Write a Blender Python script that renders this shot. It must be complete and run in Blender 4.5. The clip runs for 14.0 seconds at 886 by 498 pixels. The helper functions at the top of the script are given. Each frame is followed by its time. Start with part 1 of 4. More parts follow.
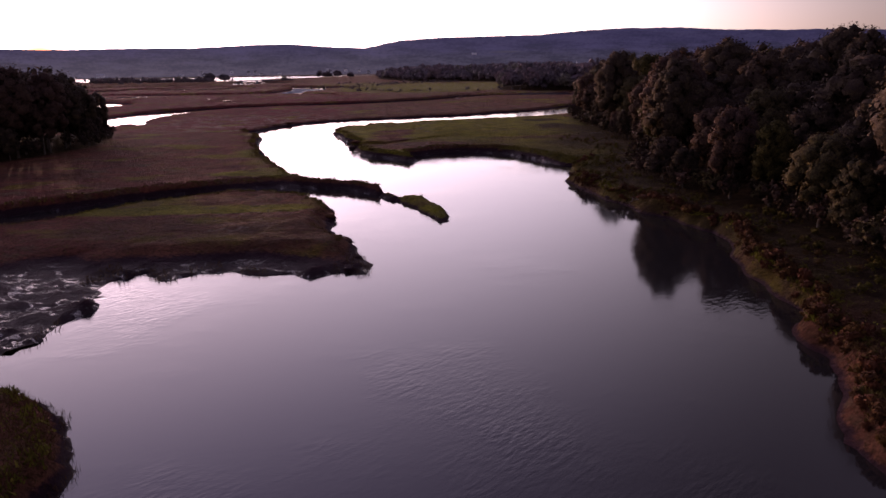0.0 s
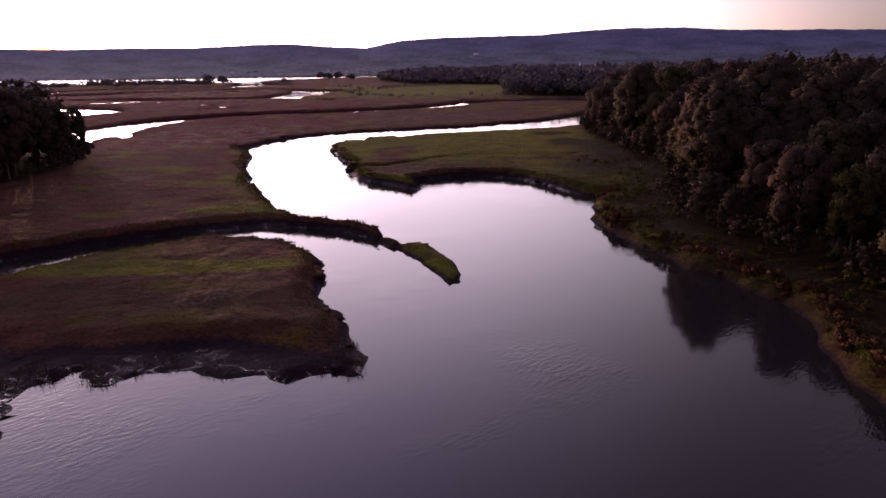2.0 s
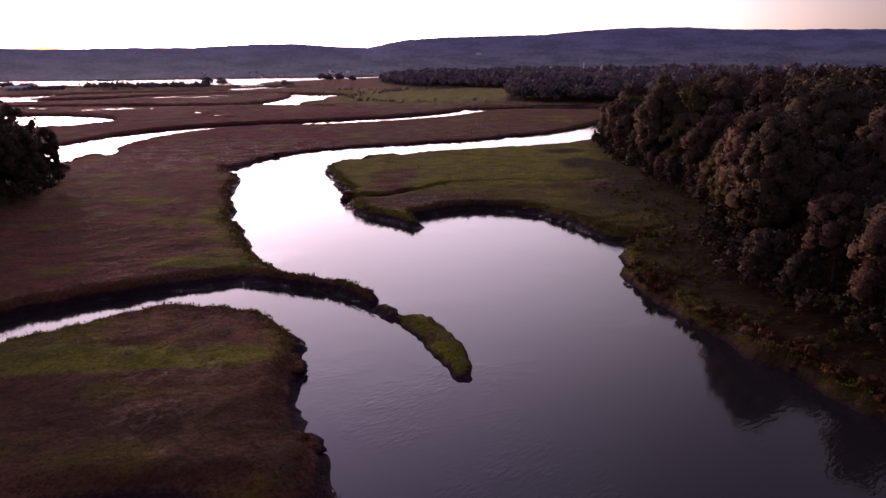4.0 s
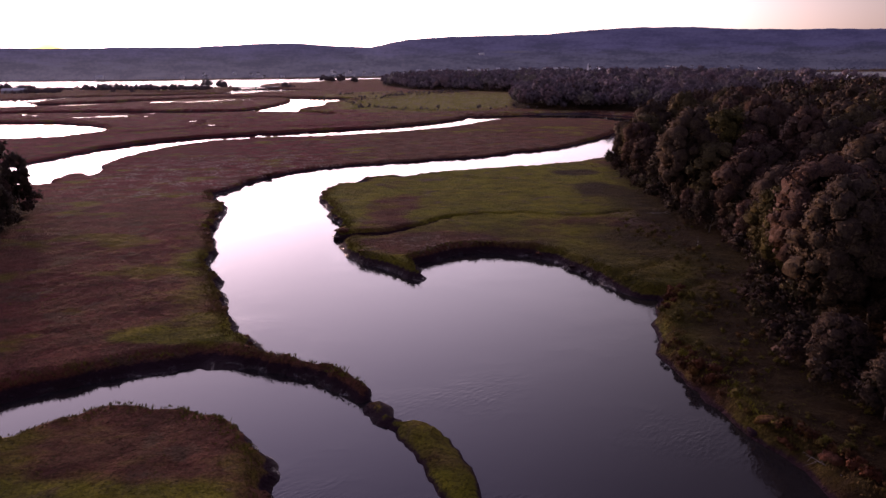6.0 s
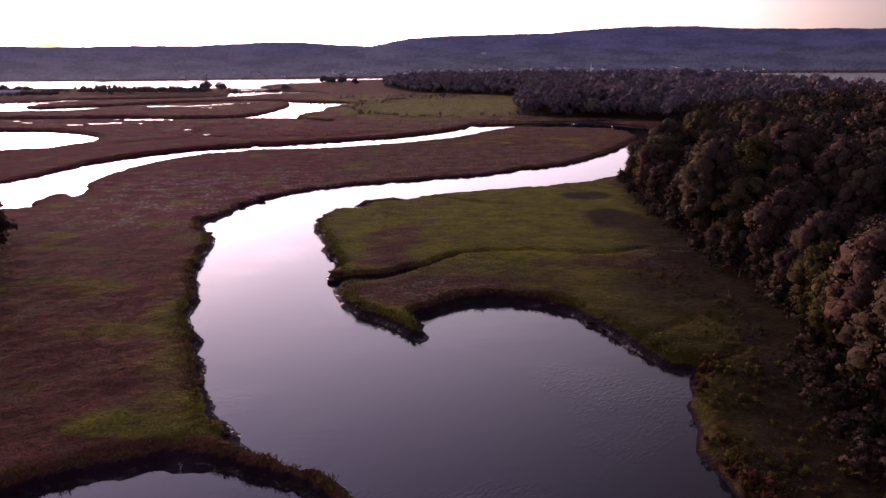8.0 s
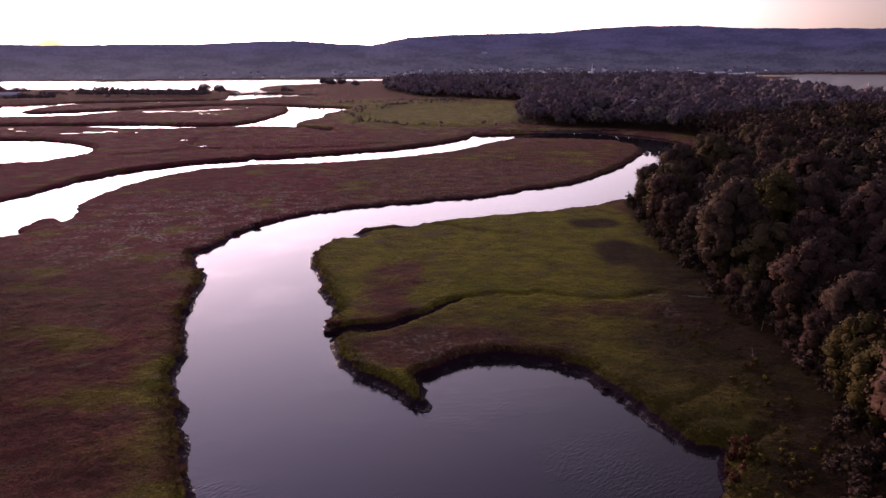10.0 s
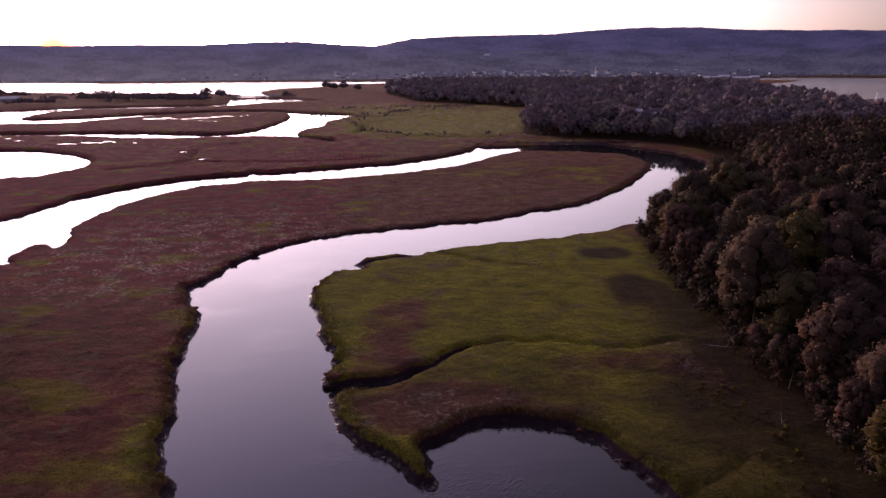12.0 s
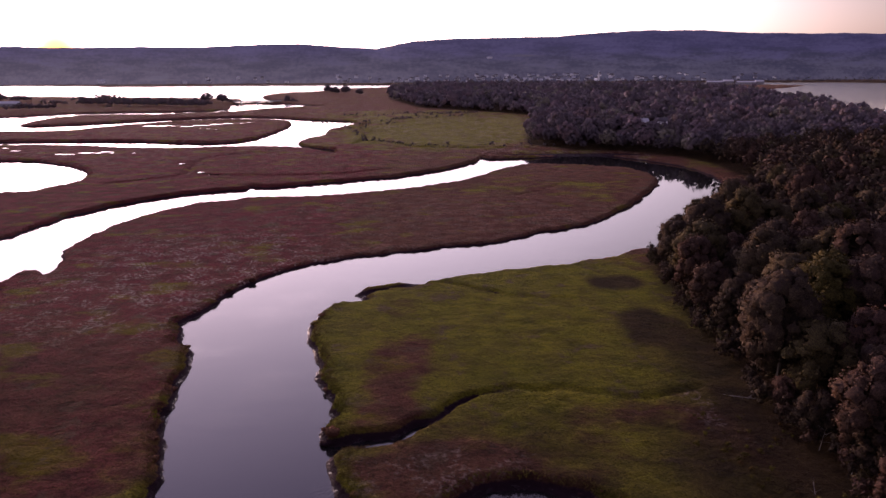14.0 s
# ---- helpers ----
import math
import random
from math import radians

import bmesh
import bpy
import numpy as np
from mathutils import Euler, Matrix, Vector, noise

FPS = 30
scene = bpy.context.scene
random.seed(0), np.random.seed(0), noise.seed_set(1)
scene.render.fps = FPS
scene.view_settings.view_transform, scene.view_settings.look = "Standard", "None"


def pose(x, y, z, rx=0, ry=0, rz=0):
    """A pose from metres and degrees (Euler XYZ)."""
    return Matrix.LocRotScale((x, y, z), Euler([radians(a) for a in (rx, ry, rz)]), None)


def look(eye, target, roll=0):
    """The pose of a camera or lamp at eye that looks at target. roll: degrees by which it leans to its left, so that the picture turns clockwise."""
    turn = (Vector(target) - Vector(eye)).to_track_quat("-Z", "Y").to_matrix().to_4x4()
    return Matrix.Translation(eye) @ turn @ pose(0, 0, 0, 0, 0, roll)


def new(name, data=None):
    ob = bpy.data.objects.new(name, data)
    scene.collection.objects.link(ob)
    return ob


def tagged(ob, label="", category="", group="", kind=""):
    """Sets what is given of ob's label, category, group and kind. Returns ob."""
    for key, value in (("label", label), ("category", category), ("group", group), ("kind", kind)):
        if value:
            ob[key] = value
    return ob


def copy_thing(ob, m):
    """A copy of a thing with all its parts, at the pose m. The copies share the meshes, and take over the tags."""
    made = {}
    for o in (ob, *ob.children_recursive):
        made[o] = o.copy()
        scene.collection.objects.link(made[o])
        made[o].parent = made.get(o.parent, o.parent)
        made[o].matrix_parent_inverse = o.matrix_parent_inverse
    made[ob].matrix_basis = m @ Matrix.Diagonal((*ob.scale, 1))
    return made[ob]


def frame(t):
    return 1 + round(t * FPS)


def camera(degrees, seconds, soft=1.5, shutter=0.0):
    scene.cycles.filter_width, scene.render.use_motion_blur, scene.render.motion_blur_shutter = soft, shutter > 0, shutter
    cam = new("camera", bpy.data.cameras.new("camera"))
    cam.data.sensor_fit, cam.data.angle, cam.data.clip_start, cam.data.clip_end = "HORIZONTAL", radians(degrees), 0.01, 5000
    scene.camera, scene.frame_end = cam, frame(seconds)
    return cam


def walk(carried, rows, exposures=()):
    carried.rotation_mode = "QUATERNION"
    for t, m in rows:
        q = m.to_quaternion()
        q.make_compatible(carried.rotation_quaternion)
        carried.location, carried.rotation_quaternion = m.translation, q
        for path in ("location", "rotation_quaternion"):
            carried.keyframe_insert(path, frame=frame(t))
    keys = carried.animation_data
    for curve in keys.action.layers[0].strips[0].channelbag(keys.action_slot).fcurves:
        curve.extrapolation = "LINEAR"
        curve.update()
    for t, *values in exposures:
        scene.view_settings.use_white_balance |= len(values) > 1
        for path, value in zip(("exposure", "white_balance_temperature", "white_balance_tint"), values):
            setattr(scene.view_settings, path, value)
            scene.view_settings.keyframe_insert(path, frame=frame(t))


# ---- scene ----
EXPOSURES = [(0, 4.12, 6600, 39), (3, 4.32, 6600, 39), (6.5, 4.46, 6600, 39), (8, 4.48, 6600, 39), (14, 4.56, 6600, 39)]
SKY_SAT, SKY_TINT, SKY_POWER, SUN_POWER = 0.24, (1.075, 0.98, 1.03, 1), 0.12, 0.3
SKY_DEEP, SKY_CREAM = (0.63, 0.62, 0.96, 1), (1.02, 0.97, 0.84, 1)
SKY_GAMMA, SKY_EAST, SUN_GLOW = 0.66, 0.17, (0.36, 0.15, 0.035, 1)
# blue-violet of the distant air, put into the hills' base colour
HILL_HAZE_A, HILL_HAZE_B = (0.069, 0.074, 0.140), (0.126, 0.131, 0.219)
cam = camera(66, 14.0)
# seconds, place (x, y, z), tilt down, turn to the right, roll
FLIGHT = [
    (0.0, -1.00, -1.34, 24.91, 15.119, 0.720, -0.93),
    (0.5, -1.24, 3.91, 25.88, 15.125, 0.695, -0.92),
    (1.0, -1.44, 9.09, 26.83, 15.136, 0.668, -0.91),
    (1.5, -1.67, 14.13, 27.84, 15.149, 0.639, -0.90),
    (2.0, -1.85, 19.03, 28.96, 15.164, 0.612, -0.89),
    (2.5, -2.03, 23.81, 30.21, 15.183, 0.588, -0.88),
    (3.0, -2.21, 28.53, 31.54, 15.208, 0.563, -0.87),
    (5.5, -2.04, 53.65, 38.33, 15.340, 0.249, -0.82),
    (6.0, -2.22, 57.77, 39.90, 15.370, 0.227, -0.81),
    (6.5, -2.35, 61.81, 41.39, 15.400, 0.204, -0.80),
    (7.0, -2.48, 65.74, 42.86, 15.433, 0.176, -0.78),
    (7.5, -2.57, 69.60, 44.38, 15.473, 0.146, -0.76),
    (8.0, -2.61, 73.34, 45.84, 15.525, 0.114, -0.73),
    (10.5, -3.41, 86.84, 55.32, 15.730, 0.107, -0.57),
    (11.0, -3.61, 89.45, 57.03, 15.738, 0.057, -0.55),
    (11.5, -3.80, 92.06, 58.73, 15.734, 0.006, -0.52),
    (12.0, -3.96, 94.63, 60.45, 15.716, -0.043, -0.50),
    (12.5, -4.08, 97.19, 62.11, 15.695, -0.088, -0.48),
    (13.0, -4.29, 99.74, 63.69, 15.666, -0.126, -0.46),
    (13.5, -4.43, 102.32, 65.16, 15.627, -0.158, -0.43),
    (14.0, -4.62, 104.75, 66.24, 15.606, -0.190, -0.39),
]


def aim(x, y, z, tilt, turn, roll):
    a, b = radians(tilt), radians(turn)
    way = Vector((math.sin(b) * math.cos(a), math.cos(b) * math.cos(a), -math.sin(a)))
    eye = Vector((x, y, z))
    return look(eye, eye + way * 10, roll)


walk(cam, [(t, aim(*row)) for t, *row in FLIGHT], EXPOSURES)

# ---- light ----
SUN_TURN, SUN_UP, GLOW_UP = radians(-28.6), radians(1.3), radians(0.55)   # to the left of +y, above the horizon
world = bpy.data.worlds.new("dusk")
scene.world = world
world.use_nodes = True
wn = world.node_tree
sky = wn.nodes.new("ShaderNodeTexSky")
sky.sky_type = 'NISHITA'
sky.sun_disc = False
sky.sun_elevation = SUN_UP
sky.sun_rotation = SUN_TURN
sky.altitude = 50
sky.air_density, sky.dust_density, sky.ozone_density = 1.0, 1.2, 2.0
hsv = wn.nodes.new("ShaderNodeHueSaturation")
hsv.inputs["Saturation"].default_value = SKY_SAT
soften = wn.nodes.new("ShaderNodeGamma")
soften.inputs["Gamma"].default_value = SKY_GAMMA
wn.links.new(sky.outputs[0], soften.inputs["Color"])
wn.links.new(soften.outputs[0], hsv.inputs["Color"])
tintn = wn.nodes.new("ShaderNodeMix")
tintn.data_type, tintn.blend_type = 'RGBA', 'MULTIPLY'
tintn.inputs["Factor"].default_value = 1.0
tintn.inputs["B"].default_value = SKY_TINT
# the west stays bright after sunset while the east already darkens
way = wn.nodes.new("ShaderNodeTexCoord")
toward = wn.nodes.new("ShaderNodeVectorMath")
toward.operation = 'DOT_PRODUCT'
toward.inputs[1].default_value = (math.sin(SUN_TURN), math.cos(SUN_TURN), 0)
wn.links.new(way.outputs["Generated"], toward.inputs[0])
fade = wn.nodes.new("ShaderNodeMapRange")
fade.interpolation_type = 'SMOOTHSTEP'
fade.inputs["From Min"].default_value, fade.inputs["From Max"].default_value = 0.43, 1.0
fade.inputs["To Min"].default_value, fade.inputs["To Max"].default_value = SKY_EAST, 1.0
wn.links.new(toward.outputs["Value"], fade.inputs["Value"])
faded = wn.nodes.new("ShaderNodeMix")
faded.data_type, faded.blend_type = 'RGBA', 'MULTIPLY'
faded.inputs["Factor"].default_value = 1.0
wn.links.new(hsv.outputs[0], faded.inputs["A"])
wn.links.new(fade.outputs[0], faded.inputs["B"])
# the warm glow round the place where the sun goes down
sunward = wn.nodes.new("ShaderNodeVectorMath")
sunward.operation = 'DOT_PRODUCT'
sunward.inputs[1].default_value = (math.sin(SUN_TURN) * math.cos(GLOW_UP), math.cos(SUN_TURN) * math.cos(GLOW_UP), math.sin(GLOW_UP))
wn.links.new(way.outputs["Generated"], sunward.inputs[0])
ring_near = wn.nodes.new("ShaderNodeMapRange")
ring_near.interpolation_type = 'SMOOTHERSTEP'
ring_near.inputs["From Min"].default_value, ring_near.inputs["From Max"].default_value = 0.9991, 1.0
wn.links.new(sunward.outputs["Value"], ring_near.inputs["Value"])
warmth = wn.nodes.new("ShaderNodeMix")
warmth.data_type = 'RGBA'
warmth.inputs["A"].default_value, warmth.inputs["B"].default_value = (1, 1, 1, 1), SUN_GLOW
wn.links.new(ring_near.outputs[0], warmth.inputs["Factor"])
warmed = wn.nodes.new("ShaderNodeMix")
warmed.data_type, warmed.blend_type = 'RGBA', 'MULTIPLY'
warmed.inputs["Factor"].default_value = 1.0
wn.links.new(faded.outputs["Result"], warmed.inputs["A"])
wn.links.new(warmth.outputs["Result"], warmed.inputs["B"])
# overhead the sky is deeper and bluer than low down
height = wn.nodes.new("ShaderNodeSeparateXYZ")
wn.links.new(way.outputs["Generated"], height.inputs[0])
aloft = wn.nodes.new("ShaderNodeMapRange")
aloft.interpolation_type = 'SMOOTHSTEP'
aloft.inputs["From Min"].default_value, aloft.inputs["From Max"].default_value = 0.25, 0.80
wn.links.new(height.outputs["Z"], aloft.inputs["Value"])
deep = wn.nodes.new("ShaderNodeMix")
deep.data_type = 'RGBA'
deep.inputs["A"].default_value, deep.inputs["B"].default_value = (1, 1, 1, 1), SKY_DEEP
wn.links.new(aloft.outputs[0], deep.inputs["Factor"])
deepened = wn.nodes.new("ShaderNodeMix")
deepened.data_type, deepened.blend_type = 'RGBA', 'MULTIPLY'
deepened.inputs["Factor"].default_value = 1.0
wn.links.new(warmed.outputs["Result"], deepened.inputs["A"])
wn.links.new(deep.outputs["Result"], deepened.inputs["B"])
# and cream-coloured just over the hills
low = wn.nodes.new("ShaderNodeMapRange")
low.interpolation_type = 'SMOOTHSTEP'
low.inputs["From Min"].default_value, low.inputs["From Max"].default_value = 0.02, 0.13
wn.links.new(height.outputs["Z"], low.inputs["Value"])
cream = wn.nodes.new("ShaderNodeMix")
cream.data_type = 'RGBA'
cream.inputs["A"].default_value, cream.inputs["B"].default_value = SKY_CREAM, (1, 1, 1, 1)
wn.links.new(low.outputs[0], cream.inputs["Factor"])
creamy = wn.nodes.new("ShaderNodeMix")
creamy.data_type, creamy.blend_type = 'RGBA', 'MULTIPLY'
creamy.inputs["Factor"].default_value = 1.0
wn.links.new(deepened.outputs["Result"], creamy.inputs["A"])
wn.links.new(cream.outputs["Result"], creamy.inputs["B"])
wn.links.new(creamy.outputs["Result"], tintn.inputs["A"])
wn.links.new(tintn.outputs["Result"], wn.nodes["Background"].inputs["Color"])
wn.nodes["Background"].inputs["Strength"].default_value = SKY_POWER

sun = new("sun", bpy.data.lights.new("sun", 'SUN'))
sun.data.energy, sun.data.angle, sun.data.color = SUN_POWER, radians(0.6), (1.0, 0.62, 0.36)
sun.matrix_world = look((-1500, 2700, 120 + 90), (0, 0, 120))


# ---- materials ----
def material(name, rough=0.8, spec=0.3, sheen=None):
    m = bpy.data.materials.new(name)
    m.use_nodes = True
    b = m.node_tree.nodes["Principled BSDF"]
    b.inputs["Roughness"].default_value = rough
    b.inputs["Specular IOR Level"].default_value = spec
    if sheen:
        b.inputs["Sheen Weight"].default_value, b.inputs["Sheen Roughness"].default_value = sheen, 0.4
    return m, m.node_tree.nodes, m.node_tree.links, b


def noise_node(n, l, scale, detail=4.0, rough=0.55, vec=None):
    t = n.new("ShaderNodeTexNoise")
    t.inputs["Scale"].default_value, t.inputs["Detail"].default_value, t.inputs["Roughness"].default_value = scale, detail, rough
    if vec is not None:
        l.new(vec, t.inputs["Vector"])
    return t.outputs["Fac"]


def place_node(n, l, stretch=(1, 1, 1), turn=0.0):
    g = n.new("ShaderNodeNewGeometry")
    mp = n.new("ShaderNodeMapping")
    mp.inputs["Scale"].default_value = stretch
    mp.inputs["Rotation"].default_value = (0, 0, turn)
    l.new(g.outputs["Position"], mp.inputs["Vector"])
    return mp.outputs[0]


def ramp(n, l, fac, lo, hi):
    r = n.new("ShaderNodeMapRange")
    r.interpolation_type = 'SMOOTHSTEP'
    r.inputs["From Min"].default_value, r.inputs["From Max"].default_value = lo, hi
    l.new(fac, r.inputs["Value"])
    return r.outputs[0]


def mix(n, l, fac, a, b):
    m = n.new("ShaderNodeMix")
    m.data_type = 'RGBA'
    for sock, v in ((m.inputs["Factor"], fac), (m.inputs["A"], a), (m.inputs["B"], b)):
        if isinstance(v, (int, float)):
            sock.default_value = v
        elif isinstance(v, tuple):
            sock.default_value = (*v, 1)
        else:
            l.new(v, sock)
    return m.outputs["Result"]


def calc(n, l, op, a, b=0.5):
    m = n.new("ShaderNodeMath")
    m.operation = op
    for sock, v in zip(m.inputs, (a, b)):
        if isinstance(v, (int, float)):
            sock.default_value = v
        else:
            l.new(v, sock)
    return m.outputs[0]


def bump(n, l, b, height, strength, distance):
    k = n.new("ShaderNodeBump")
    k.inputs["Strength"].default_value, k.inputs["Distance"].default_value = strength, distance
    l.new(height, k.inputs["Height"])
    l.new(k.outputs[0], b.inputs["Normal"])


def attribute(n, name):
    a = n.new("ShaderNodeAttribute")
    a.attribute_name = name
    return a.outputs["Fac"]


def ground_material():
    m, n, l, b = material("marsh_ground", 0.9, 0.03, 0.35)
    p = place_node(n, l)
    streak = place_node(n, l, (0.65, 1, 1), 0.2)
    big = noise_node(n, l, 0.035, 3, 0.6, p)
    mid = noise_node(n, l, 0.22, 5, 0.65, streak)
    fine = noise_node(n, l, 1.6, 6, 0.75, p)
    speck = noise_node(n, l, 2.6, 5, 0.8, p)
    green, wood, dry_haze, flare_red = attribute(n, "green"), attribute(n, "wood"), attribute(n, "dry_haze"), attribute(n, "flare_red")
    blades = ramp(n, l, calc(n, l, 'ADD', calc(n, l, 'MULTIPLY', mid, 0.6), calc(n, l, 'MULTIPLY', fine, 0.4)), 0.30, 0.70)
    lush = mix(n, l, blades, (0.050, 0.056, 0.006), (0.178, 0.160, 0.014))
    rust = mix(n, l, blades, (0.047, 0.016, 0.013), (0.152, 0.062, 0.038))
    # red veil of lens flare, painted into the grass of the left marsh
    crimson = mix(n, l, blades, (0.052, 0.009, 0.012), (0.170, 0.033, 0.036))
    rust = mix(n, l, calc(n, l, 'MULTIPLY', flare_red, ramp(n, l, calc(n, l, 'ADD', mid, calc(n, l, 'MULTIPLY', big, 0.6)), 0.50, 0.86)), rust, crimson)
    olive = calc(n, l, 'MULTIPLY', ramp(n, l, noise_node(n, l, 0.075, 5, 0.6, streak), 0.54, 0.68), 0.85)
    rust = mix(n, l, olive, rust, (0.125, 0.105, 0.007))
    patch = calc(n, l, 'ADD', green, calc(n, l, 'MULTIPLY', calc(n, l, 'SUBTRACT', big, 0.5), 1.5))
    patch = calc(n, l, 'ADD', patch, calc(n, l, 'MULTIPLY', calc(n, l, 'SUBTRACT', mid, 0.5), 0.8))
    col = mix(n, l, ramp(n, l, patch, 0.3, 0.7), rust, lush)
    mottle = ramp(n, l, noise_node(n, l, 0.13, 5, 0.7, p), 0.40, 0.62)
    col = mix(n, l, calc(n, l, 'MULTIPLY', mottle, 0.28), col, (0.059, 0.038, 0.017))
    thatch = calc(n, l, 'MULTIPLY', ramp(n, l, noise_node(n, l, 0.11, 6, 0.7, p), 0.55, 0.66), 0.7)
    col = mix(n, l, thatch, col, (0.083, 0.057, 0.036))
    col = mix(n, l, calc(n, l, 'MULTIPLY', ramp(n, l, speck, 0.46, 0.66), 0.85), col, (0.018, 0.014, 0.006))
    # pale straw in patches; on the far marsh the same paleness stands for haze
    straw_haze = calc(n, l, 'MULTIPLY', ramp(n, l, noise_node(n, l, 0.9, 6, 0.75, p), 0.50, 0.59), calc(n, l, 'MULTIPLY', dry_haze, ramp(n, l, noise_node(n, l, 0.16, 4, 0.6, p), 0.42, 0.62)))
    col = mix(n, l, straw_haze, col, (0.309, 0.238, 0.202))
    # dark undergrowth, and the wood's shade painted on the ground beside it
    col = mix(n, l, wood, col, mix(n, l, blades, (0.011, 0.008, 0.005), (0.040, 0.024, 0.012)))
    sep = n.new("ShaderNodeSeparateXYZ")
    g = n.new("ShaderNodeNewGeometry")
    l.new(g.outputs["Position"], sep.inputs[0])
    edge = calc(n, l, 'ADD', sep.outputs["Z"], calc(n, l, 'MULTIPLY', calc(n, l, 'SUBTRACT', fine, 0.5), 0.9))
    edge = calc(n, l, 'ADD', edge, attribute(n, "grassy"))
    mud = mix(n, l, fine, (0.010, 0.005, 0.008), (0.040, 0.019, 0.027))
    col = mix(n, l, ramp(n, l, edge, 1.0, 1.4), mud, col)
    l.new(col, b.inputs["Base Color"])
    glow = n.new("ShaderNodeVectorMath")
    glow.operation = 'SCALE'
    glow.inputs["Scale"].default_value = 5.0
    l.new(col, glow.inputs[0])
    l.new(glow.outputs[0], b.inputs["Sheen Tint"])
    dried = ramp(n, l, edge, 0.2, 1.3)
    l.new(calc(n, l, 'MULTIPLY', dried, 0.35), b.inputs["Sheen Weight"])
    # rills of water left by the tide shine in the lowest mud
    rill = calc(n, l, 'ABSOLUTE', calc(n, l, 'SUBTRACT', noise_node(n, l, 0.30, 3, 0.6, streak), 0.5))
    rill = calc(n, l, 'MULTIPLY', calc(n, l, 'SUBTRACT', 1.0, ramp(n, l, rill, 0.012, 0.03)), calc(n, l, 'SUBTRACT', 1.0, ramp(n, l, edge, 0.35, 0.6)))
    l.new(calc(n, l, 'SUBTRACT', calc(n, l, 'ADD', calc(n, l, 'MULTIPLY', dried, 0.24), 0.70), calc(n, l, 'MULTIPLY', rill, 0.55)), b.inputs["Roughness"])
    l.new(calc(n, l, 'ADD', calc(n, l, 'SUBTRACT', 0.07, calc(n, l, 'MULTIPLY', dried, 0.04)), calc(n, l, 'MULTIPLY', rill, 0.43)), b.inputs["Specular IOR Level"])
    tuft = calc(n, l, 'ADD', calc(n, l, 'MULTIPLY', fine, 0.6), noise_node(n, l, 0.55, 4, 0.6, p))
    bump(n, l, b, tuft, 1.0, 1.6)
    return m


def water_material():
    m, n, l, b = material("river_water", 0.05, 0.5)
    b.inputs["Base Color"].default_value = (0.016, 0.014, 0.014, 1)
    b.inputs["IOR"].default_value = 1.33
    p = place_node(n, l)
    wind = n.new("ShaderNodeMapping")   # crests run to the north-east
    wind.inputs["Scale"].default_value = (0.42, 1.0, 1)
    l.new(place_node(n, l, (1, 1, 1), -0.75), wind.inputs["Vector"])
    ripple = noise_node(n, l, 2.3, 2, 0.5, wind.outputs[0])
    patch = ramp(n, l, noise_node(n, l, 0.035, 4, 0.6, p), 0.46, 0.68)
    h = calc(n, l, 'MULTIPLY', ripple, calc(n, l, 'ADD', calc(n, l, 'MULTIPLY', patch, 0.8), 0.08))
    sep = n.new("ShaderNodeSeparateXYZ")
    l.new(p, sep.inputs[0])
    open_bay = ramp(n, l, sep.outputs["Y"], 700, 1500)   # the wind has a longer run over the bay
    sheltered = ramp(n, l, sep.outputs["Y"], 330, 480)   # and hardly stirs the bend below the wood
    stir = calc(n, l, 'ADD', calc(n, l, 'SUBTRACT', 1.0, calc(n, l, 'MULTIPLY', sheltered, 0.85)), calc(n, l, 'MULTIPLY', open_bay, 3.0))
    bump(n, l, b, calc(n, l, 'MULTIPLY', h, stir), 0.6, 0.085)
    l.new(calc(n, l, 'ADD', calc(n, l, 'MULTIPLY', open_bay, 0.10), calc(n, l, 'SUBTRACT', 0.07, calc(n, l, 'MULTIPLY', sheltered, 0.04))), b.inputs["Roughness"])
    return m


def leaf_material(name, dark, light, autumn, clump=0.0, gap=0.75):
    """Leaves in sprays: each tree has its own tone, sprays differ a little, and shade in the gaps between leaves is
    painted in.
    """
    m, n, l, b = material(name, 0.85, 0.04)
    info = n.new("ShaderNodeObjectInfo")
    geo = n.new("ShaderNodeNewGeometry")
    which = calc(n, l, 'FRACT', calc(n, l, 'ADD', info.outputs["Random"], attribute(n, "tint")))
    p = place_node(n, l)
    spray = geo.outputs["Random Per Island"]
    if clump:
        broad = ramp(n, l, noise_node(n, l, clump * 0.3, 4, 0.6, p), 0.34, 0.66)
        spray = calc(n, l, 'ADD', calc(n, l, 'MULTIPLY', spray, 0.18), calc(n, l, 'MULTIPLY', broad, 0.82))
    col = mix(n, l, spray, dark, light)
    col = mix(n, l, calc(n, l, 'MULTIPLY', ramp(n, l, which, 0.55, 1.0), 0.7), col, autumn)
    col = mix(n, l, calc(n, l, 'MULTIPLY', ramp(n, l, calc(n, l, 'SUBTRACT', 1.0, which), 0.72, 1.0), 0.55), col, (light[0] * 1.25, light[1] * 1.45, light[2] * 0.8))
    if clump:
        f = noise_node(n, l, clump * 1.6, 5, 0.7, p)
        # shade between the leaves, painted as darker flecks of noise
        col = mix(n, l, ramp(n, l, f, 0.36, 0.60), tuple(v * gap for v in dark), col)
        bump(n, l, b, f, 0.55, 0.5 / clump)
    l.new(col, b.inputs["Base Color"])
    return m


def bark_material(name, a, c):
    m, n, l, b = material(name, 0.9, 0.1)
    p = place_node(n, l, (1, 1, 0.25))
    f = noise_node(n, l, 4.0, 5, 0.6, p)
    l.new(mix(n, l, f, a, c), b.inputs["Base Color"])
    bump(n, l, b, f, 0.5, 0.05)
    return m


def paint_material(name, col, rough=0.7, var=0.25):
    m, n, l, b = material(name, rough, 0.3)
    p = place_node(n, l)
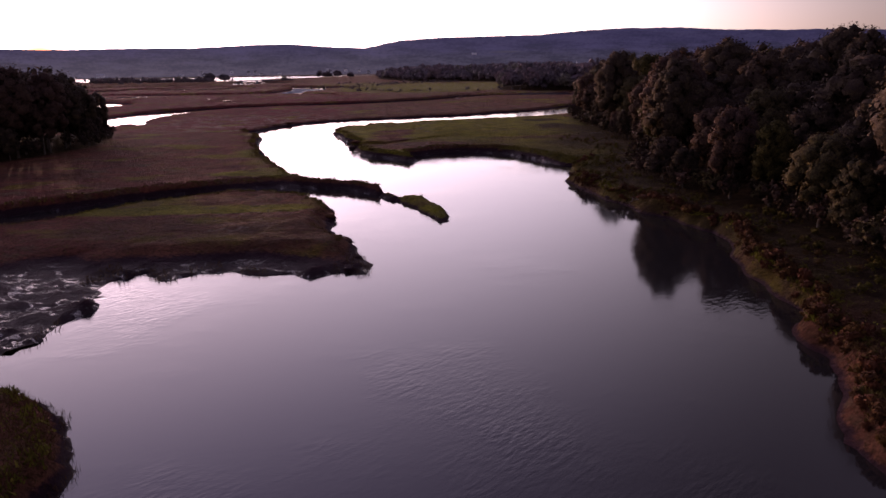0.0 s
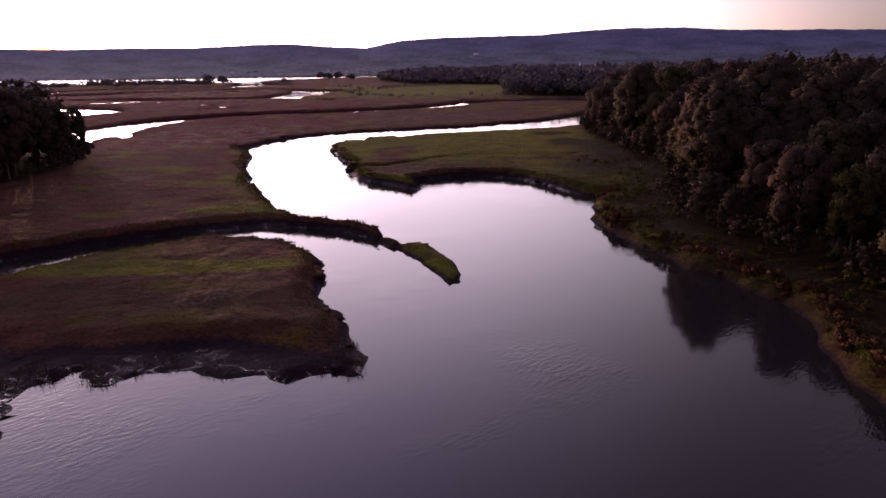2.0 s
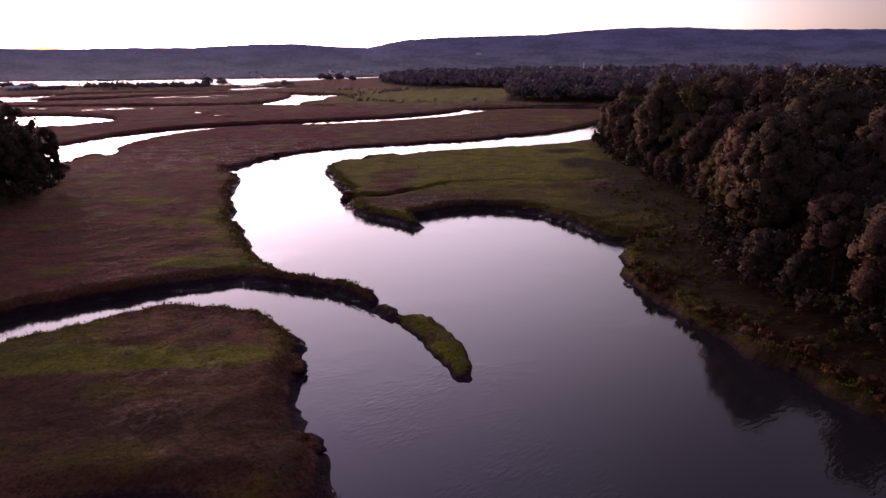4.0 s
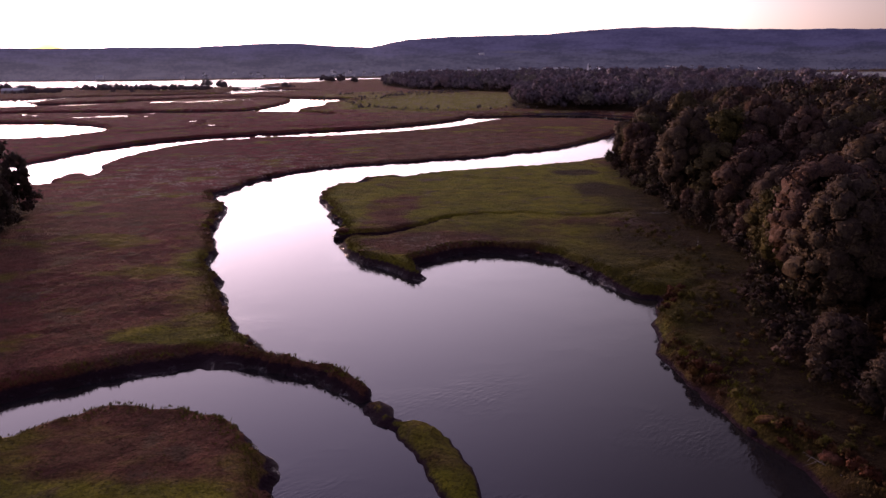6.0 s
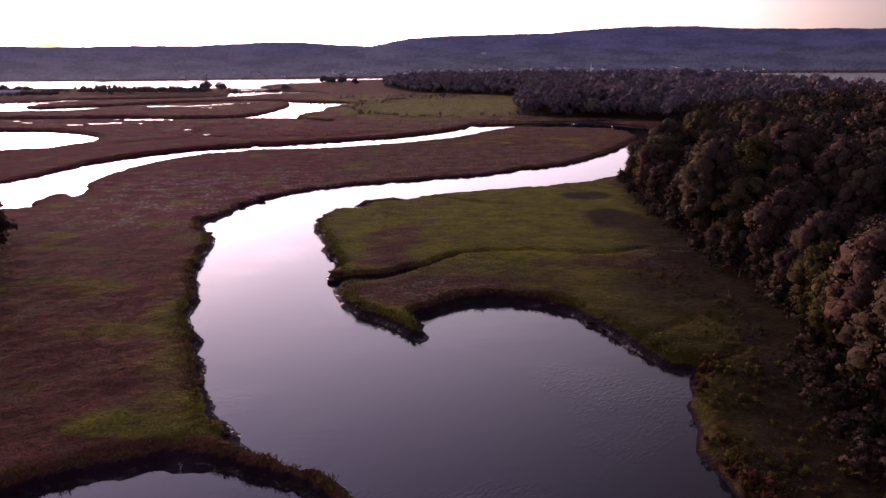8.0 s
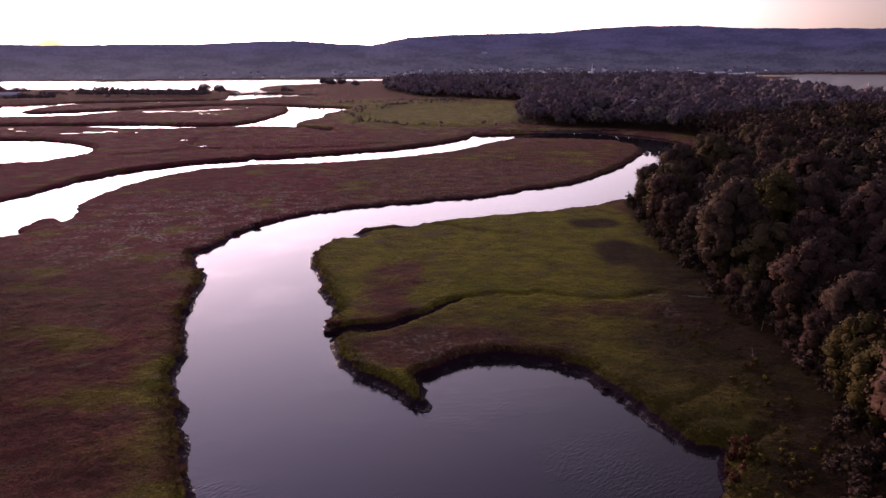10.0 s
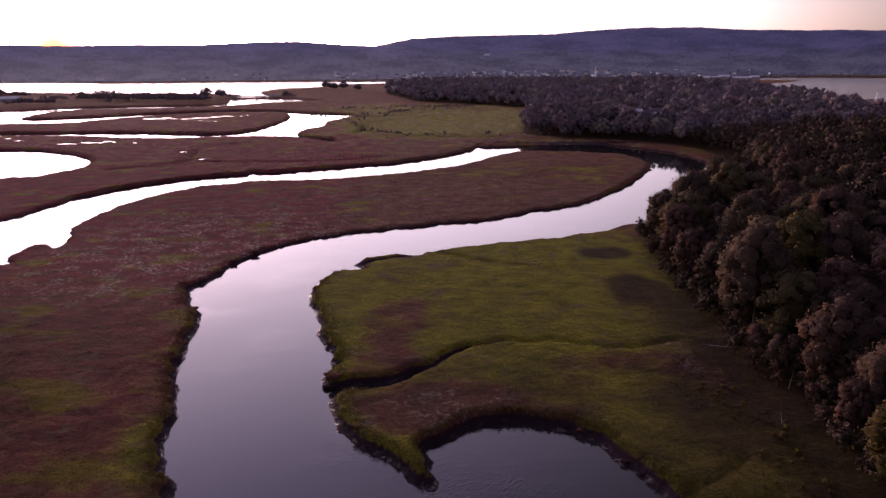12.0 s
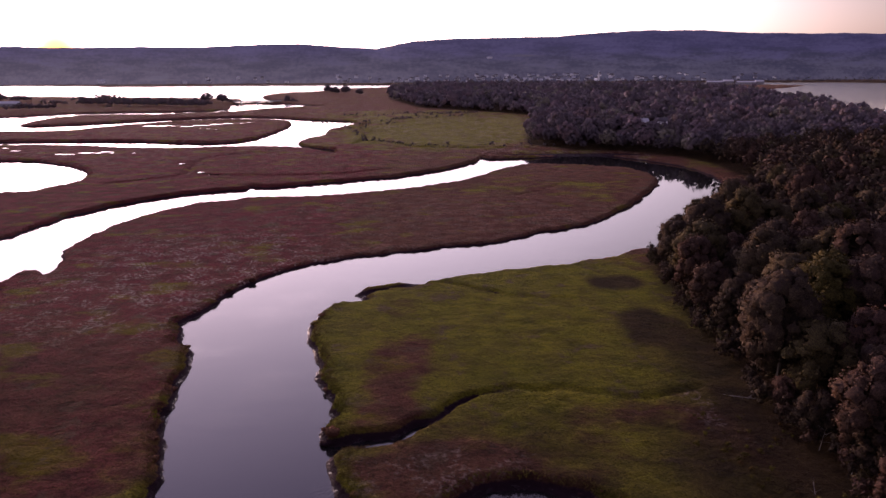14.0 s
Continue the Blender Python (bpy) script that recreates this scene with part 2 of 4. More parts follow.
    f = noise_node(n, l, 0.8, 5, 0.65, p)
    l.new(mix(n, l, f, tuple(v * (1 - var) for v in col), tuple(min(1, v * (1 + var)) for v in col)), b.inputs["Base Color"])
    return m


def hill_material():
    m, n, l, b = material("hazed_wooded_hill", 0.95, 0.02)
    both = n.new("ShaderNodeCombineXYZ")
    l.new(attribute(n, "across"), both.inputs[0])
    l.new(calc(n, l, 'MULTIPLY', attribute(n, "upward"), 2.2), both.inputs[1])
    p = both.outputs[0]
    f = noise_node(n, l, 0.05, 6, 0.6, p)
    long = n.new("ShaderNodeCombineXYZ")
    l.new(attribute(n, "across"), long.inputs[0])
    l.new(calc(n, l, 'MULTIPLY', attribute(n, "upward"), 7.0), long.inputs[1])
    broad = noise_node(n, l, 0.0045, 5, 0.6, long.outputs[0])
    f = calc(n, l, 'ADD', calc(n, l, 'MULTIPLY', f, 0.35), calc(n, l, 'MULTIPLY', broad, 0.65))
    field = attribute(n, "field")
    # woods of the ridge, with the haze before them painted in
    col = mix(n, l, ramp(n, l, f, 0.36, 0.64), HILL_HAZE_A, HILL_HAZE_B)
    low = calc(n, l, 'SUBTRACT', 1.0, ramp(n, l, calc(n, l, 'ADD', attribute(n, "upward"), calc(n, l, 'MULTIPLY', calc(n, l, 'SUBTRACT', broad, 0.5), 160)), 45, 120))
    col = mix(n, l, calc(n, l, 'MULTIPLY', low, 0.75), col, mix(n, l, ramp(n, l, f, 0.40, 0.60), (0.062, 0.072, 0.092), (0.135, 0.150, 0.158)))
    col = mix(n, l, field, col, (0.16, 0.17, 0.16))
    l.new(col, b.inputs["Base Color"])
    return m


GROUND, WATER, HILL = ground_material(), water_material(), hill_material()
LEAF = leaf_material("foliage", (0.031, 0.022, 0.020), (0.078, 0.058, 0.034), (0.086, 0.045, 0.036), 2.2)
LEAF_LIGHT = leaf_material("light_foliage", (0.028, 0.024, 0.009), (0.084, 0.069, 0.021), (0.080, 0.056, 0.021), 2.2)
# far and shore foliage: paler and bluer, with haze mixed into the leaf colours
LEAF_HAZED = leaf_material("hazed_far_foliage", (0.082, 0.068, 0.082), (0.205, 0.168, 0.180), (0.215, 0.138, 0.148), 0.8, 0.8)
LEAF_SHORE_HAZED = leaf_material("hazed_shore_foliage", (0.072, 0.076, 0.092), (0.150, 0.150, 0.165), (0.145, 0.128, 0.142), 0.5)
WEEDS = leaf_material("bank_weeds", (0.036, 0.031, 0.010), (0.101, 0.079, 0.017), (0.083, 0.038, 0.019))
SHRUB = leaf_material("rusty_shrub", (0.026, 0.012, 0.009), (0.085, 0.040, 0.016), (0.092, 0.034, 0.020))
GRASS = leaf_material("marsh_grass", (0.059, 0.057, 0.010), (0.178, 0.149, 0.026), (0.143, 0.071, 0.038))
BARK = bark_material("bark", (0.05, 0.04, 0.035), (0.12, 0.10, 0.085))
DEAD = bark_material("bleached_wood", (0.16, 0.14, 0.13), (0.30, 0.27, 0.25))
WHITE = paint_material("white_clapboard", (0.82, 0.82, 0.84), 0.6, 0.1)
GREY = paint_material("grey_clapboard", (0.32, 0.32, 0.35), 0.6, 0.12)
ROOF = paint_material("roof_shingle", (0.10, 0.09, 0.10), 0.85)
METAL = paint_material("pale_metal_roof", (0.45, 0.46, 0.50), 0.45, 0.15)
PANE = paint_material("window_pane", (0.03, 0.035, 0.045), 0.15, 0.1)
CONCRETE = paint_material("weathered_concrete", (0.25, 0.24, 0.24), 0.9)
STEEL = paint_material("dark_steel", (0.09, 0.09, 0.10), 0.6)


# ---- shapes ----
def mesh_from(name, verts, faces, mat, smooth=False, floats=None, normals=None):
    """A mesh out of arrays; faces is one array of triangles or of quads."""
    me = bpy.data.meshes.new(name)
    verts, faces = np.asarray(verts, np.float32), np.asarray(faces, np.int32)
    k = faces.shape[1]
    me.vertices.add(len(verts))
    me.vertices.foreach_set("co", verts.ravel())
    me.loops.add(faces.size)
    me.loops.foreach_set("vertex_index", faces.ravel())
    me.polygons.add(len(faces))
    me.polygons.foreach_set("loop_start", np.arange(0, faces.size, k, dtype=np.int32))
    me.polygons.foreach_set("loop_total", np.full(len(faces), k, np.int32))
    me.polygons.foreach_set("use_smooth", np.full(len(faces), smooth))
    for key, vals in (floats or {}).items():
        me.attributes.new(key, 'FLOAT', 'POINT').data.foreach_set("value", np.asarray(vals, np.float32))
    me.materials.append(mat)
    me.update(calc_edges=True)
    if normals is not None:
        me.normals_split_custom_set_from_vertices(np.asarray(normals, np.float32))
    return me


def part(name, bm, mat, parent, label=""):
    me = bpy.data.meshes.new(name)
    bm.to_mesh(me)
    bm.free()
    me.materials.append(mat)
    ob = new(name, me)
    ob.parent = parent
    return tagged(ob, label)


def box(bm, x0, y0, z0, x1, y1, z1, bevel=0.0):
    r = bmesh.ops.create_cube(bm, size=1, matrix=Matrix.LocRotScale(((x0 + x1) / 2, (y0 + y1) / 2, (z0 + z1) / 2), None, (x1 - x0, y1 - y0, z1 - z0)))
    if bevel:
        es = list({e for v in r["verts"] for e in v.link_edges})
        bmesh.ops.bevel(bm, geom=es, offset=bevel, segments=1, affect='EDGES')


def curve_points(pts, closed, step):
    """A smooth line (Catmull-Rom) through the points, cut into steps."""
    p = np.array(pts, float)
    n = len(p)
    out = []
    for i in range(n if closed else n - 1):
        a, b, c, d = (p[(i - 1) % n], p[i], p[(i + 1) % n], p[(i + 2) % n]) if closed else (p[max(i - 1, 0)], p[i], p[i + 1], p[min(i + 2, n - 1)])
        k = max(1, int(np.hypot(*(c - b)) / step))
        for t in np.linspace(0, 1, k, endpoint=False):
            out.append(0.5 * (2 * b + (c - a) * t + (2 * a - 5 * b + 4 * c - d) * t * t + (3 * b - a - 3 * c + d) * t ** 3))
    if not closed:
        out.append(p[-1])
    return np.array(out)


def line_distance(q, line, closed=True):
    """Distance from points to a line, and whether each lies inside it."""
    a = line.astype(np.float32)
    b = np.roll(a, -1, 0) if closed else a[1:]
    a = a if closed else a[:-1]
    e = b - a
    ee = (e * e).sum(1) + 1e-9
    best = np.full(len(q), 1e9, np.float32)
    inside = np.zeros(len(q), bool)
    for i in range(len(a)):
        wx, wy = q[:, 0] - a[i, 0], q[:, 1] - a[i, 1]
        t = np.clip((wx * e[i, 0] + wy * e[i, 1]) / ee[i], 0, 1)
        dx, dy = wx - t * e[i, 0], wy - t * e[i, 1]
        np.minimum(best, dx * dx + dy * dy, out=best)
        if closed and abs(e[i, 1]) > 1e-9:
            inside ^= ((a[i, 1] > q[:, 1]) != (b[i, 1] > q[:, 1])) & (wx < e[i, 0] * wy / e[i, 1])
    return np.sqrt(best), inside


def signed(q, line, reach=60.0):
    """Depth inside a closed line (minus outside, no deeper than reach)."""
    q = q.astype(np.float32)
    lo, hi = line.min(0) - reach, line.max(0) + reach
    near = ((q > lo) & (q < hi)).all(1)
    out = np.full(len(q), -reach, np.float32)
    idx = np.nonzero(near)[0]
    if len(idx):
        # short stretches are tested against near points alone
        d, ins = line_distance(q[idx], line)
        out[idx] = np.where(ins, d, -d)
    return out


def value_noise(x, y, seed):
    """Smooth noise from -1 to 1 on arrays."""
    r = np.random.RandomState(seed).rand(256, 256).astype(np.float32) * 2 - 1
    xi, yi = np.floor(x).astype(int), np.floor(y).astype(int)
    fx, fy = x - xi, y - yi
    fx, fy = fx * fx * (3 - 2 * fx), fy * fy * (3 - 2 * fy)
    a, b = r[xi & 255, yi & 255], r[(xi + 1) & 255, yi & 255]
    c, d = r[xi & 255, (yi + 1) & 255], r[(xi + 1) & 255, (yi + 1) & 255]
    return (a + (b - a) * fx) * (1 - fy) + (c + (d - c) * fx) * fy


def smooth01(v):
    v = np.clip(v, 0, 1)
    return v * v * (3 - 2 * v)


# ---- the courses of the banks (x, y) ----
BANK_EAST = [(18, -60), (21.0, -1.7), (25.0, 32.8), (25.9, 35.2), (26.5, 38.0), (26.9, 41.8), (30.5, 47.5), (32.6, 52.2), (32.4, 57.3), (35.2, 63.5),
             (36.2, 72.2), (38.0, 84.0), (40.3, 92.2), (41.2, 96.5), (38.9, 100.5), (36.4, 111.0), (34.0, 117.5), (31.6, 122.0), (29.6, 129.6),
             (28.3, 138.0), (27.9, 145.0), (29.2, 152.6), (31.4, 160.6), (35.2, 166.2)]
BANK_COVE = [(32.2, 167.8), (29.6, 174.6), (25.8, 179.3), (24.2, 183.1), (21.1, 189.4), (17.2, 193.1), (7.8, 195.9), (2.8, 195.2),
             (-1.1, 192.2), (-5.0, 189.3), (-6.1, 185.1), (-5.6, 180.1), (-8.8, 182.3), (-12.2, 186.5), (-16.8, 190.7), (-21.2, 198.9), (-24.0, 205.5),
             (-23.7, 208.5), (-19.7, 210.6), (-25.5, 211.3), (-26.6, 220.4), (-30.4, 234.3), (-35.0, 248.1), (-38.0, 259.5), (-38.4, 271.7), (-36.9, 283.0), (-28.0, 287.0)]
BANK_MEADOW = [(-31.7, 290.9), (-22.8, 300.8), (-9.4, 303.7), (2.7, 310.6), (26.6, 318.5), (46.5, 326.2), (65.4, 339.8), (84.2, 348.0),
               (106.6, 367.4), (127.1, 397.0), (146, 428), (158, 455), (160, 474), (146, 470), (150, 491), (147, 518), (138, 543), (121, 567), (104, 577), (80, 578), (62, 573), (42, 569.5), (24, 567)]
BANK_UPPER_NORTH = [(20.5, 573.8), (18.4, 562), (10.8, 544.9), (-0.1, 529.2), (-16.9, 510.5), (-32.6, 497.2), (-50.6, 486.8), (-74, 476.9), (-90.5, 469),
                    (-101.3, 464.4), (-109.6, 468.8), (-109.4, 461.6), (-116.9, 457), (-129.4, 451.3), (-142.8, 441.5), (-150.5, 433.5), (-159.4, 423.2),
                    (-165.4, 408.7), (-170.9, 395.4), (-171.1, 387), (-173.7, 379.2), (-175, 368), (-174.5, 361.8), (-182.8, 342), (-205.6, 306), (-260, 275),
                    (-330, 265)]
BANK_UPPER_SOUTH = [(-330, 241.4), (-250, 247.4), (-192.4, 261.6), (-160, 284), (-137.9, 292.6), (-141.1, 303), (-142.9, 311.4), (-142.6, 317.1), (-137.4, 316.1),
                    (-132.8, 311.2), (-132.7, 314.8), (-135.5, 323.6), (-136.8, 331), (-140.9, 336), (-143.5, 343.5), (-143.9, 351.3), (-143.9, 359.7),
                    (-142.8, 368.5), (-142.5, 380), (-137.9, 394.8), (-130.8, 408.4), (-122.1, 420.7), (-110.6, 426.9), (-98.7, 433.5), (-74.2, 437), (-52.4, 442),
                    (-30.3, 453.6), (-6.8, 469.2), (16.1, 495.9), (27.4, 516.1), (43.2, 534.7), (56, 537.4), (74, 536), (90, 530), (106, 522), (112, 510),
                    (115, 494)]
BANK_TONGUE = [(109.1, 464.4), (96.2, 440), (76.3, 405.4), (58.5, 380.9), (42.4, 367.9), (33.1, 364.6), (23.3, 354.4), (14.5, 349.8), (-2.2, 344), (-14.1, 339),
               (-29.5, 333.5), (-47.3, 323.9), (-60.5, 309.6), (-66.3, 298.8), (-68.6, 293.4), (-68.1, 281.7), (-73, 271.3), (-68.7, 263.7), (-68.9, 258.5),
               (-64.2, 251.8), (-60.7, 241.4), (-60.9, 232.2), (-58.4, 225.3), (-59.1, 221.9), (-57, 216.9), (-55.2, 211.2), (-51.2, 202.8)]
BANK_SPIT = [(-47.9, 190.2), (-42.0, 174.1), (-37.8, 163.6), (-35.0, 159.0), (-30.6, 152.7), (-24.2, 146.1), (-20.2, 143.1), (-15.8, 140.7), (-12.2, 138.0),
             (-10.9, 135.4), (-11.4, 133.4), (-15.1, 135.8), (-18.0, 137.8), (-22.2, 139.6), (-26.6, 141.2), (-31.8, 142.1), (-37.7, 142.3), (-43.3, 141.7),
             (-48.8, 138.5), (-52.4, 135.9), (-58.1, 132.0), (-69.5, 123.8), (-90.0, 110.7), (-140.0, 98.6)]
BANK_POINT = [(-140.0, 80.5), (-92.0, 96.6), (-71.4, 102.6), (-58.9, 113.9), (-54.4, 120.4), (-48.6, 127.0), (-39.3, 131.0), (-32.7, 130.2), (-25.2, 127.0), (-20.5, 121.6), (-18.8, 119.2),
              (-18.0, 113.9), (-17.8, 108.9), (-15.3, 100.9), (-13.0, 94.9), (-12.8, 90.9), (-11.0, 85.8), (-9.4, 81.3), (-9.6, 78.9), (-12.2, 80.5),
              (-15.3, 79.9), (-19.1, 80.3), (-22.4, 79.5), (-25.1, 80.0), (-27.3, 81.9), (-30.2, 81.5), (-33.6, 80.7)]
BANK_LOBE = [(-40.1, 81.0), (-39.5, 76.0), (-38.6, 71.0), (-39.0, 66.7), (-37.9, 60.5), (-39.4, 57.3), (-40.9, 54.3), (-60.0, 50.3), (-110.0, 46.3), (-110, -60)]


def pushed(course, first, last, north):
    """The course with its points from first to last moved north."""
    return [(x, y + north) if first <= i <= last else (x, y) for i, (x, y) in enumerate(course)]


# banks that face the viewer are mirrored in the water at their foot
BANK_COVE = pushed(BANK_COVE, 2, 9, 2.8)
BANK_SPIT = pushed(BANK_SPIT, 13, 22, 0.5)
BANK_POINT = pushed(BANK_POINT, 19, 26, -0.2)
RIVER = BANK_EAST + BANK_COVE + BANK_MEADOW + BANK_UPPER_NORTH + BANK_UPPER_SOUTH + BANK_TONGUE + BANK_SPIT + BANK_POINT + BANK_LOBE
ISLES = [
    [(-11.5, 133.1), (-10.3, 132.8), (-8.3, 130.5), (-6.4, 128.5), (-6.4, 127.2), (-7.6, 127.0), (-9.5, 127.9), (-11.2, 130.2)],
    [(-6.8, 128.2), (-4.7, 128.3), (-2.6, 125.9), (-0.8, 122.0), (0.4, 118.2), (1.3, 113.5), (1.5, 107.0), (0.5, 106.9), (-0.6, 109.6), (-2.2, 113.8), (-3.8, 117.2), (-5.1, 121.0), (-6.4, 124.0), (-7.5, 126.2)],
    [(-41.0, 48.3), (-35.0, 47.3), (-32.2, 47.1), (-29.5, 45.6), (-27.0, 42.6), (-25.1, 39.2), (-23.9, 36.0), (-23.4, 31.0), (-27.0, 24.3), (-45.0, 24.3)],
]
POND = [(-467, 596), (-312, 574), (-285, 570), (-255, 551), (-240, 538), (-223, 518), (-211, 485), (-214, 473), (-219, 460), (-237, 449), (-353, 443), (-450, 474)]
LOOP_OUT = [(-660, 672), (-361, 656), (-295, 650), (-261, 637), (-215, 630), (-173, 637), (-130, 636), (-102, 618), (-86, 596), (-88, 618), (-113, 640), (-123, 660),
            (-122, 691), (-112, 721), (-116, 760), (-105, 797), (-100, 851), (-121, 868), (-157, 886), (-211, 923), (-267, 930), (-333, 899), (-384, 859), (-445, 830),
            (-468, 881), (-467, 924), (-453, 963), (-363, 970), (-290, 1003), (-233, 1076), (-182, 1109), (-206, 1138), (-260, 1186), (-327, 1171), (-307, 1053),
            (-389, 1024), (-490, 1002), (-558, 950), (-654, 909), (-745, 869), (-765, 697)]
LOOP_IN = [(-665, 697), (-383, 687), (-286, 686), (-203, 667), (-184, 670), (-169, 696), (-163, 754), (-165, 825), (-186, 875), (-254, 890), (-307, 862), (-347, 816), (-362, 790),
           (-374, 770), (-431, 765), (-657, 760)]
BAY = [(-4900, 1650), (-1500, 1600), (-868, 1452), (-615, 1384), (-454, 1351), (-349, 1298), (-340, 1192), (-265, 1204), (-313, 1308), (-343, 1404), (-335, 1504), (-257, 1579), (-263, 1687),
       (-170, 1744), (240, 1800), (457, 1815), (640, 1826), (720, 1812), (800, 1745), (822, 1718), (770, 1668), (640, 1520), (575, 1293), (525, 1100), (490, 960), (450, 820), (470, 760), (620, 720), (900, 667), (4900, 600),
       (4900, 1500), (2000, 1650), (1098, 1858), (1033, 1912), (900, 1945), (600, 1950), (351, 1950), (-190, 1920), (-321, 1941), (-593, 1944), (-901, 1936), (-1302, 2068), (-4900, 2600)]
FOREST = [(46, -60), (46, 28), (50, 76), (50, 95), (45, 118), (41.5, 135), (44, 150), (49.5, 164), (55, 178), (58, 196), (57, 210), (56, 226), (57, 240), (57, 252), (58, 272), (60.5, 292),
          (63, 316), (70, 332), (85, 344.5), (100, 359), (117, 378), (135.5, 406), (150, 436), (161, 462), (162, 488), (163, 514), (163, 538), (149, 572), (120, 591), (88, 600), (60, 636), (68, 706), (83, 798), (99, 910),
          (62, 962), (-38, 1052), (-94, 1262), (-106, 1400), (-118, 1560), (-116, 1700), (220, 1745), (300, 1700), (420, 1640), (545, 1560), (530, 1290), (505, 1180), (495, 1060), (462, 920), (426, 800), (405, 735),
          (470, 680), (760, 620), (1500, 560), (1500, -60)]
COPSE = [(-117.5, 170.9), (-110.2, 188.9), (-104.8, 207.0), (-106.2, 221.1), (-112.0, 239.3), (-118.1, 251.5), (-135.8, 261.6), (-187.9, 257.5), (-260.0, 239.3), (-260.0, 148.8), (-170.0, 148.8)]
DITCHES = [
    (3.6, [(-27, 210.2), (-21, 211.2), (-15, 213.6), (-9.5, 217.0)]),
    (2.0, [(-10.5, 216.2), (-6.5, 219.2), (-2.4, 223.4), (1.5, 226.8)]),
    (1.3, [(0.5, 226.0), (5.7, 229.8), (12.7, 230.7)]),
    (1.0, [(11, 230.6), (20.5, 229.6), (30.0, 226.4), (39.2, 227.5), (46.8, 229.8)]),
    (2.8, [(-33.5, 288), (-27, 292.5), (-20, 297.6), (-12.9, 301.1)]),
    (1.6, [(-14, 300.6), (-2.6, 299.3), (5.6, 294.9), (10, 291.8)]),
    (1.0, [(9, 292.4), (14.2, 288.8), (22.6, 285.8), (34, 285)]),
    (1.2, [(9.7, 428.4), (32, 435), (60, 465), (85, 469.6), (111, 472)]),
    (1.2, [(33.5, 165.6), (37, 168.2), (40, 168.6), (44, 171.6)]),
    (0.9, [(30.5, 171.5), (35, 173.9), (38, 173.5), (43, 177)]),
    (1.1, [(27, 176), (34, 179), (42, 186)]),
    (0.9, [(-58.3, 106.6), (-65.3, 105.6)]),
    (6.0, [(-97, 822), (-78, 751), (-72, 690), (-75, 646)]),
    (4.5, [(-71, 735), (-69, 760), (-42, 792), (3, 829), (54, 872)]),
    (4.5, [(-71, 669), (-44, 651), (-24, 624), (22, 617), (87, 625)]),
    (4.0, [(-90, 815), (-56, 830), (-9, 866), (37, 913)]),
    (3.0, [(-150, 504), (-110, 499), (-69, 504), (-39, 520)]),
    (3.0, [(-190, 474), (-160, 504), (-170, 565), (-140, 606)]),
]
CLEARINGS = [(166, 702, 24), (190, 706, 20), (146, 892, 24), (250, 1157, 26), (374, 712, 18), (330, 1610, 60), (520, 1600, 70), (600, 1690, 50)]


def warp(q, size=1.0):
    """Shifts points a little, so that banks run unevenly."""
    x, y = q[:, 0], q[:, 1]
    w = np.zeros_like(q)
    for k, (cell, amp) in enumerate(((7.0, 1.25), (2.8, 0.75), (1.3, 0.22))):
        w[:, 0] += value_noise(x / cell, y / cell, 10 + k) * amp
        w[:, 1] += value_noise(x / cell, y / cell, 20 + k) * amp
    return q + w * size


LINES = {"river": curve_points(RIVER, True, 4.0), "pond": curve_points(POND, True, 8.0), "loop": curve_points(LOOP_OUT, True, 10.0),
         "loop_in": curve_points(LOOP_IN, True, 10.0), "bay": curve_points(BAY, True, 60.0), "forest": np.array(FOREST, float), "copse": curve_points(COPSE, True, 12.0)}
ISLE_LINES = [curve_points(c, True, 1.5) for c in ISLES]


def shore(q):
    """How far inland each point lies (minus: out in the water)."""
    w = warp(q)
    w -= (w - q) * (0.75 * smooth01(1.5 - np.hypot((q[:, 0] + 3) / 8, (q[:, 1] - 118) / 14)))[:, None]   # the islet has a clean outline
    ragged = smooth01(1.6 - np.hypot((q[:, 0] + 42) / 14, (q[:, 1] - 68) / 18)) + 0.5 * smooth01(1.4 - np.hypot((q[:, 0] + 25) / 19, (q[:, 1] - 82) / 5))
    w[:, 0] += ragged * 1.5 * value_noise(q[:, 0] / 2.1, q[:, 1] / 2.1, 71)
    w[:, 1] += ragged * 1.5 * value_noise(q[:, 0] / 2.1, q[:, 1] / 2.1, 72)
    wet = signed(w, LINES["river"])
    for line in ISLE_LINES:
        wet = np.minimum(wet, -signed(w, line, 40))
    wet = np.maximum(wet, signed(w, LINES["pond"]))
    wet = np.maximum(wet, np.minimum(signed(w, LINES["loop"]), -signed(w, LINES["loop_in"])))
    wet = np.maximum(wet, signed(q, LINES["bay"]))
    return -wet


